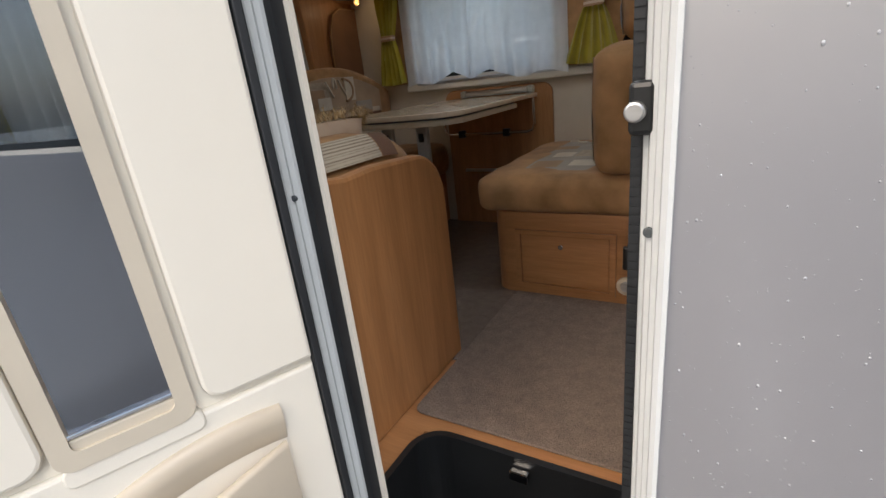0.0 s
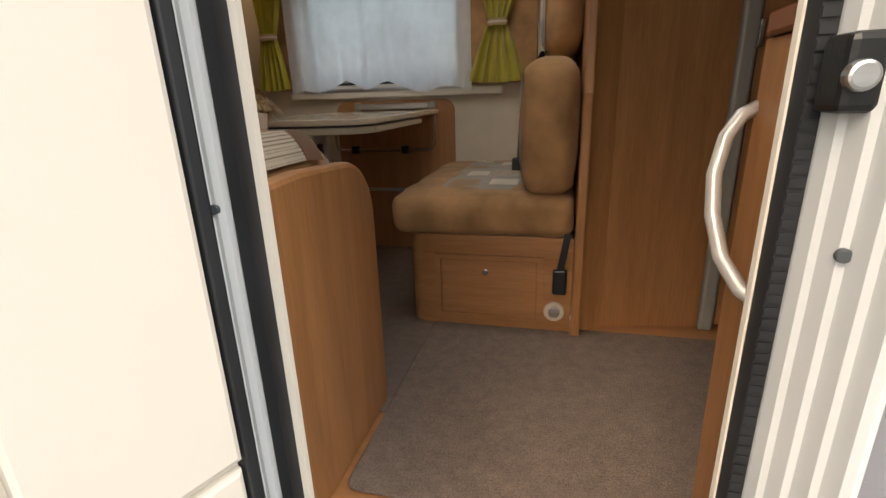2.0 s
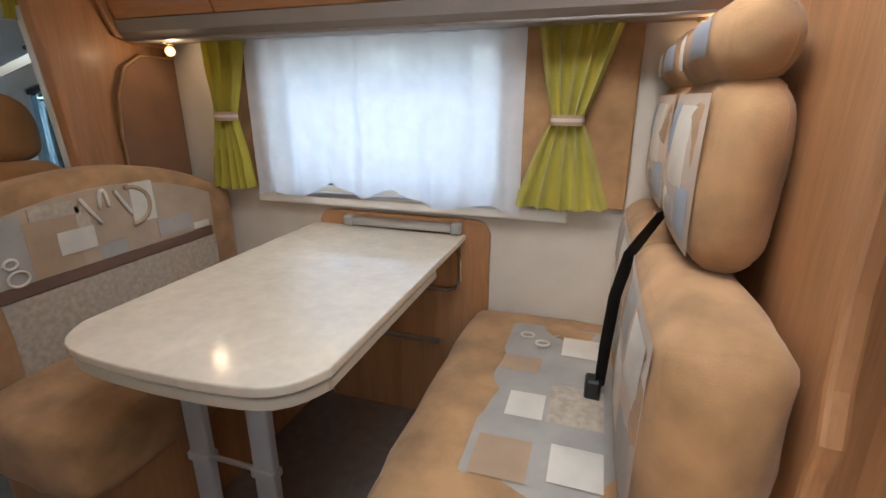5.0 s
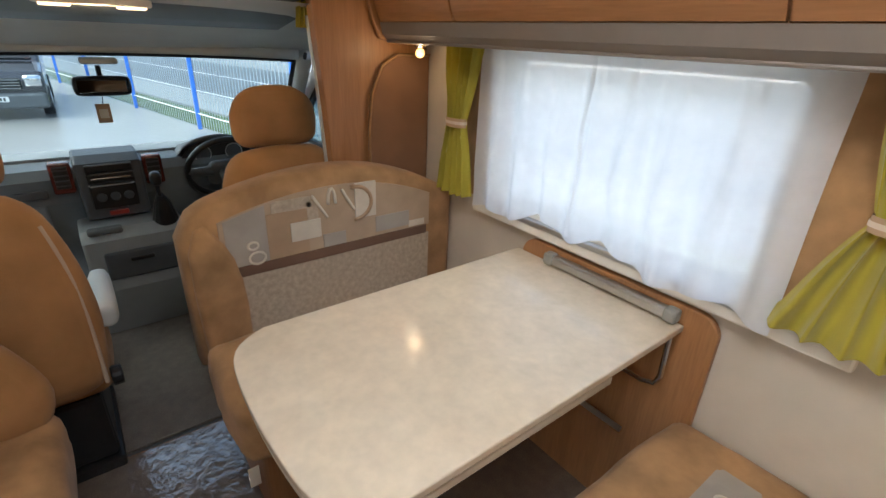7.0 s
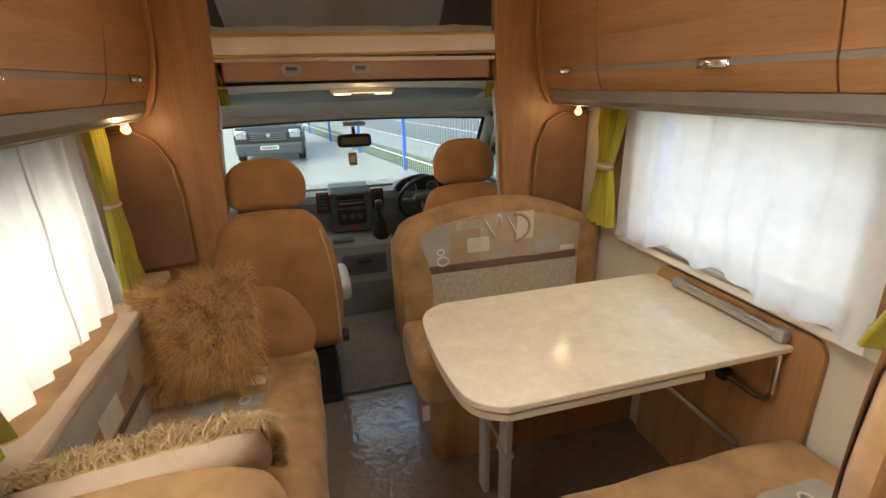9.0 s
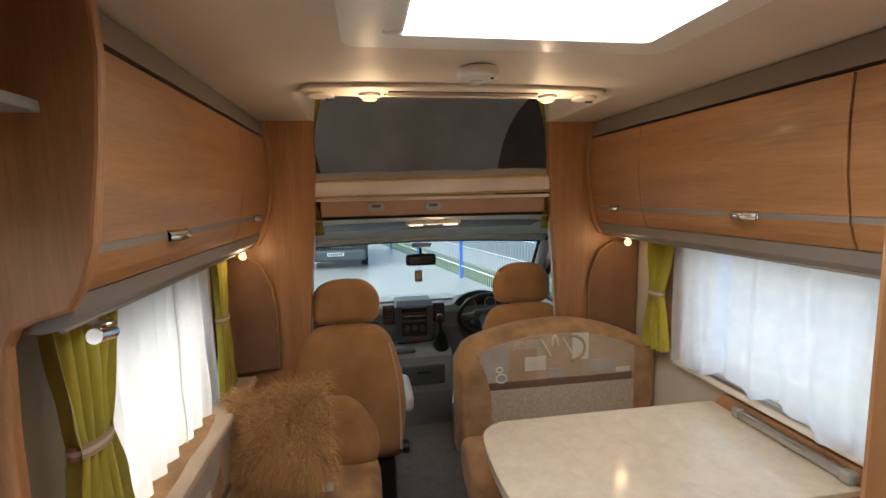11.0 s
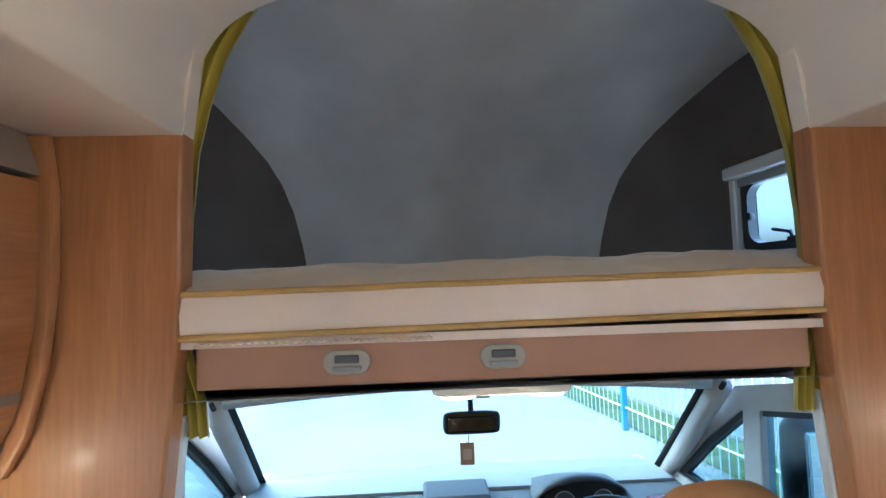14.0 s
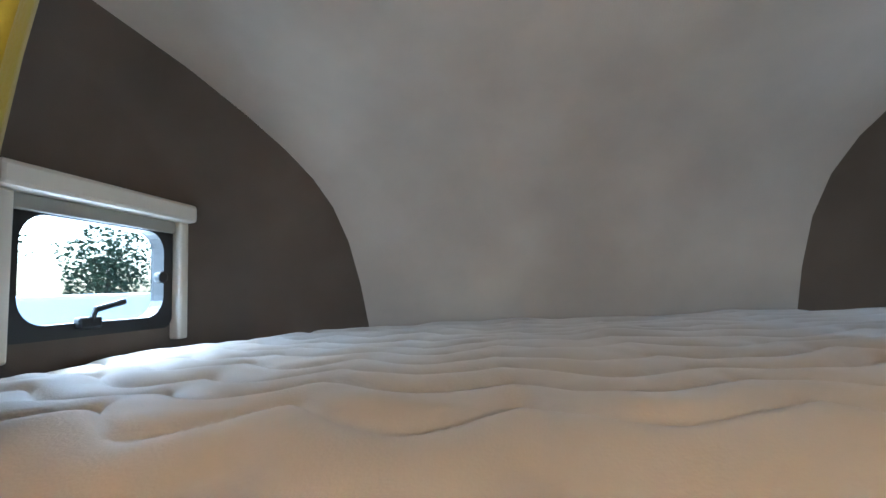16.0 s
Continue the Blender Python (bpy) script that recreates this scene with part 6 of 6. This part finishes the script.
def van(x, y, label, paint, name="parked_van"):
    """A parked van facing +x: body with bonnet and screen, grille, lamps, plate, wheels."""
    t = thing(name, label, "van")
    prof = [(0.0, 0.30), (0.05, 0.85), (-0.12, 1.05), (-0.85, 1.22), (-1.55, 1.95), (-1.9, 2.15), (-5.2, 2.2), (-5.3, 0.9), (-5.3, 0.30)]
    part("body", prism([(x + a, GROUND + z) for a, z in prof], "y", y - 0.98, y + 0.98, 0.07), paint, t, smooth=False)
    part("screen", prism([(x - 0.90, GROUND + 1.27), (x - 1.52, GROUND + 1.90), (x - 1.50, GROUND + 1.93), (x - 0.87, GROUND + 1.29)], "y", y - 0.82, y + 0.82), BLACK, t, "dark windscreen")
    g = part("grille", box(x + 0.02, x + 0.075, y - 0.55, y + 0.55, GROUND + 0.68, GROUND + 0.93, 0.03), BLACK, t)
    for k in range(4):
        part("grille_bar", box(x + 0.07, x + 0.085, y - 0.52, y + 0.52, GROUND + 0.70 + 0.06 * k, GROUND + 0.712 + 0.06 * k), CHROME, g)
    part("badge", disc((x + 0.08, y, GROUND + 0.84), 0.06, 0.02, "x", 18, 0.004), CHROME, t)
    part("bumper", box(x - 0.05, x + 0.10, y - 0.95, y + 0.95, GROUND + 0.25, GROUND + 0.60, 0.06), DARKGREY, t)
    pl = part("number_plate", box(x + 0.10, x + 0.11, y - 0.26, y + 0.26, GROUND + 0.42, GROUND + 0.53, 0.004), WHITE, t, "white number plate with dark marks")
    for k in range(7):
        part("plate_mark", box(x + 0.109, x + 0.113, y - 0.22 + 0.064 * k, y - 0.18 + 0.064 * k, GROUND + 0.44, GROUND + 0.51), BLACK, pl)
    for s in (-1, 1):
        part("headlight", soft_box(x - 0.18, x + 0.06, y + s * 0.76 - 0.17, y + s * 0.76 + 0.17, GROUND + 0.72, GROUND + 0.98, 0.06, 0.0, 0.0, 6), CHROME, t, "clear headlight", True)
        for a in (-0.85, -4.3):
            w = part("wheel", disc((x + a, y + s * 0.90 - 0.11, GROUND + 0.34), 0.34, 0.22, "y", 28, 0.03), RUBBER, t)
            part("rim", disc((x + a, y + s * 0.90 - 0.125, GROUND + 0.34), 0.21, 0.25, "y", 20, 0.01), ALU, w)
    return t


van(-15.2, 0.25, "black parked van facing the motorhome on wet concrete", material("black_car_paint", (0.02, 0.022, 0.026), 0.15, vary=0.1, coat=1.0))


def motorhome(x, y, label):
    """A white coachbuilt motorhome standing side by side with this one."""
    t = thing("parked_motorhome", label, "motorhome", "parked motorhomes")
    prof = [(0.0, 0.4), (0.0, 2.7), (-3.9, 2.75), (-4.6, 2.65), (-5.1, 2.35), (-5.2, 2.0), (-4.9, 1.9), (-5.5, 1.25), (-6.1, 1.0), (-6.2, 0.4)]
    part("body", prism([(x + a, GROUND + z) for a, z in prof], "y", y - 1.1, y + 1.1, 0.08), WHITE, t)
    for a, b in ((-1.4, -0.5), (-3.6, -2.6)):
        part("window", box(x + a, x + b, y + 1.09, y + 1.11, GROUND + 1.45, GROUND + 2.0, 0.004), BLACK, t)
    part("stripe", box(x - 4.0, x - 0.2, y + 1.098, y + 1.106, GROUND + 1.15, GROUND + 1.25), ALU, t)
    for a in (-0.9, -4.9):
        w = part("wheel", disc((x + a, y + 0.95, GROUND + 0.34), 0.34, 0.2, "y", 28, 0.03), RUBBER, t)
        part("rim", disc((x + a, y + 1.14, GROUND + 0.34), 0.2, 0.02, "y", 20, 0.006), ALU, w)
    return t


motorhome(-7.6, -7.0, "white coachbuilt motorhome parked across the yard")
motorhome(-15.0, -8.5, "white coachbuilt motorhome parked farther along the yard")
LEAF = material("far_foliage", (0.055, 0.09, 0.04), 0.9, vary=0.35, scale=1.2)
BARK = material("bark", (0.12, 0.09, 0.065), 0.9, vary=0.2)


def tree(x, y, h, seed):
    """Tapered trunk with limbs and a ragged crown of leaf clumps."""
    t = thing("tree", "leafy green tree beyond the yard", "tree", "trees beyond the yard")
    r = random.Random(seed)
    bm = tube([(x, y, GROUND), (x + 0.1, y, GROUND + h * 0.3), (x, y + 0.1, GROUND + h * 0.6)], [0.22, 0.16, 0.08], 8)
    for k in range(5):
        a = r.uniform(0, 6.3)
        tube([(x, y, GROUND + h * 0.35 + 0.05 * h * k), (x + math.cos(a) * h * 0.2, y + math.sin(a) * h * 0.2, GROUND + h * 0.55 + 0.06 * h * k)], [0.07, 0.02], 6, bm)
    part("trunk", bm, BARK, t)
    vs, fs = [], []
    for k in range(4500):
        a, b, q = r.uniform(0, 6.28), r.uniform(-1, 1), r.random() ** 0.45
        p = Vector((math.cos(a) * math.sqrt(1 - b * b), math.sin(a) * math.sqrt(1 - b * b), b)) * q
        p *= 1 + 0.5 * noise.noise(p * 2.2 + Vector((seed, 0, 0)))
        c = Vector((x, y, GROUND + h * 0.62)) + Vector((p.x * h * 0.34, p.y * h * 0.34, p.z * h * 0.40))
        u = Vector((r.uniform(-1, 1), r.uniform(-1, 1), r.uniform(-1, 1))).normalized() * r.uniform(0.07, 0.18)
        w = u.orthogonal().normalized() * u.length * 0.6
        i = len(vs)
        vs += [c - u, c + w, c + u, c - w]
        fs.append((i, i + 1, i + 2, i + 3))
    me = bpy.data.meshes.new("crown")
    me.from_pydata(vs, [], fs)
    tagged(link("crown", me, LEAF, t), kind="stuff")


for i, (x, y, h) in enumerate(((-26, -22, 7), (-20, -25, 8), (-14, -26, 6.5), (-32, -16, 7), (-8, -27, 7.5), (-2, 25, 6.5), (4, 27, 7), (-9, 26, 5.5), (-16, 27, 7), (-24, 26, 6), (-38, -8, 8))):
    tree(x, y, h, i + 3)
hs = thing("white_house", "white rendered house with grey roof beyond the road", "house")
part("wall", box(-3.5, 6.5, 17, 23, GROUND, GROUND + 3.2), WHITE, hs)
part("roof", prism([(16.6, GROUND + 3.2), (23.4, GROUND + 3.2), (20, GROUND + 5.2)], "x", -3.9, 6.9), DARKGREY, hs)
for x in (-2.2, 0.6, 3.4):
    wn = part("window", box(x, x + 1.3, 16.97, 17.02, GROUND + 1.0, GROUND + 2.2, 0.01), BLACK, hs)
    part("frame", ring([(x - 0.06, GROUND + 0.94), (x + 1.36, GROUND + 0.94), (x + 1.36, GROUND + 2.26), (x - 0.06, GROUND + 2.26)], [(x, GROUND + 1.0), (x + 1.3, GROUND + 1.0), (x + 1.3, GROUND + 2.2), (x, GROUND + 2.2)], "y", 16.95, 16.99), WHITE, wn)
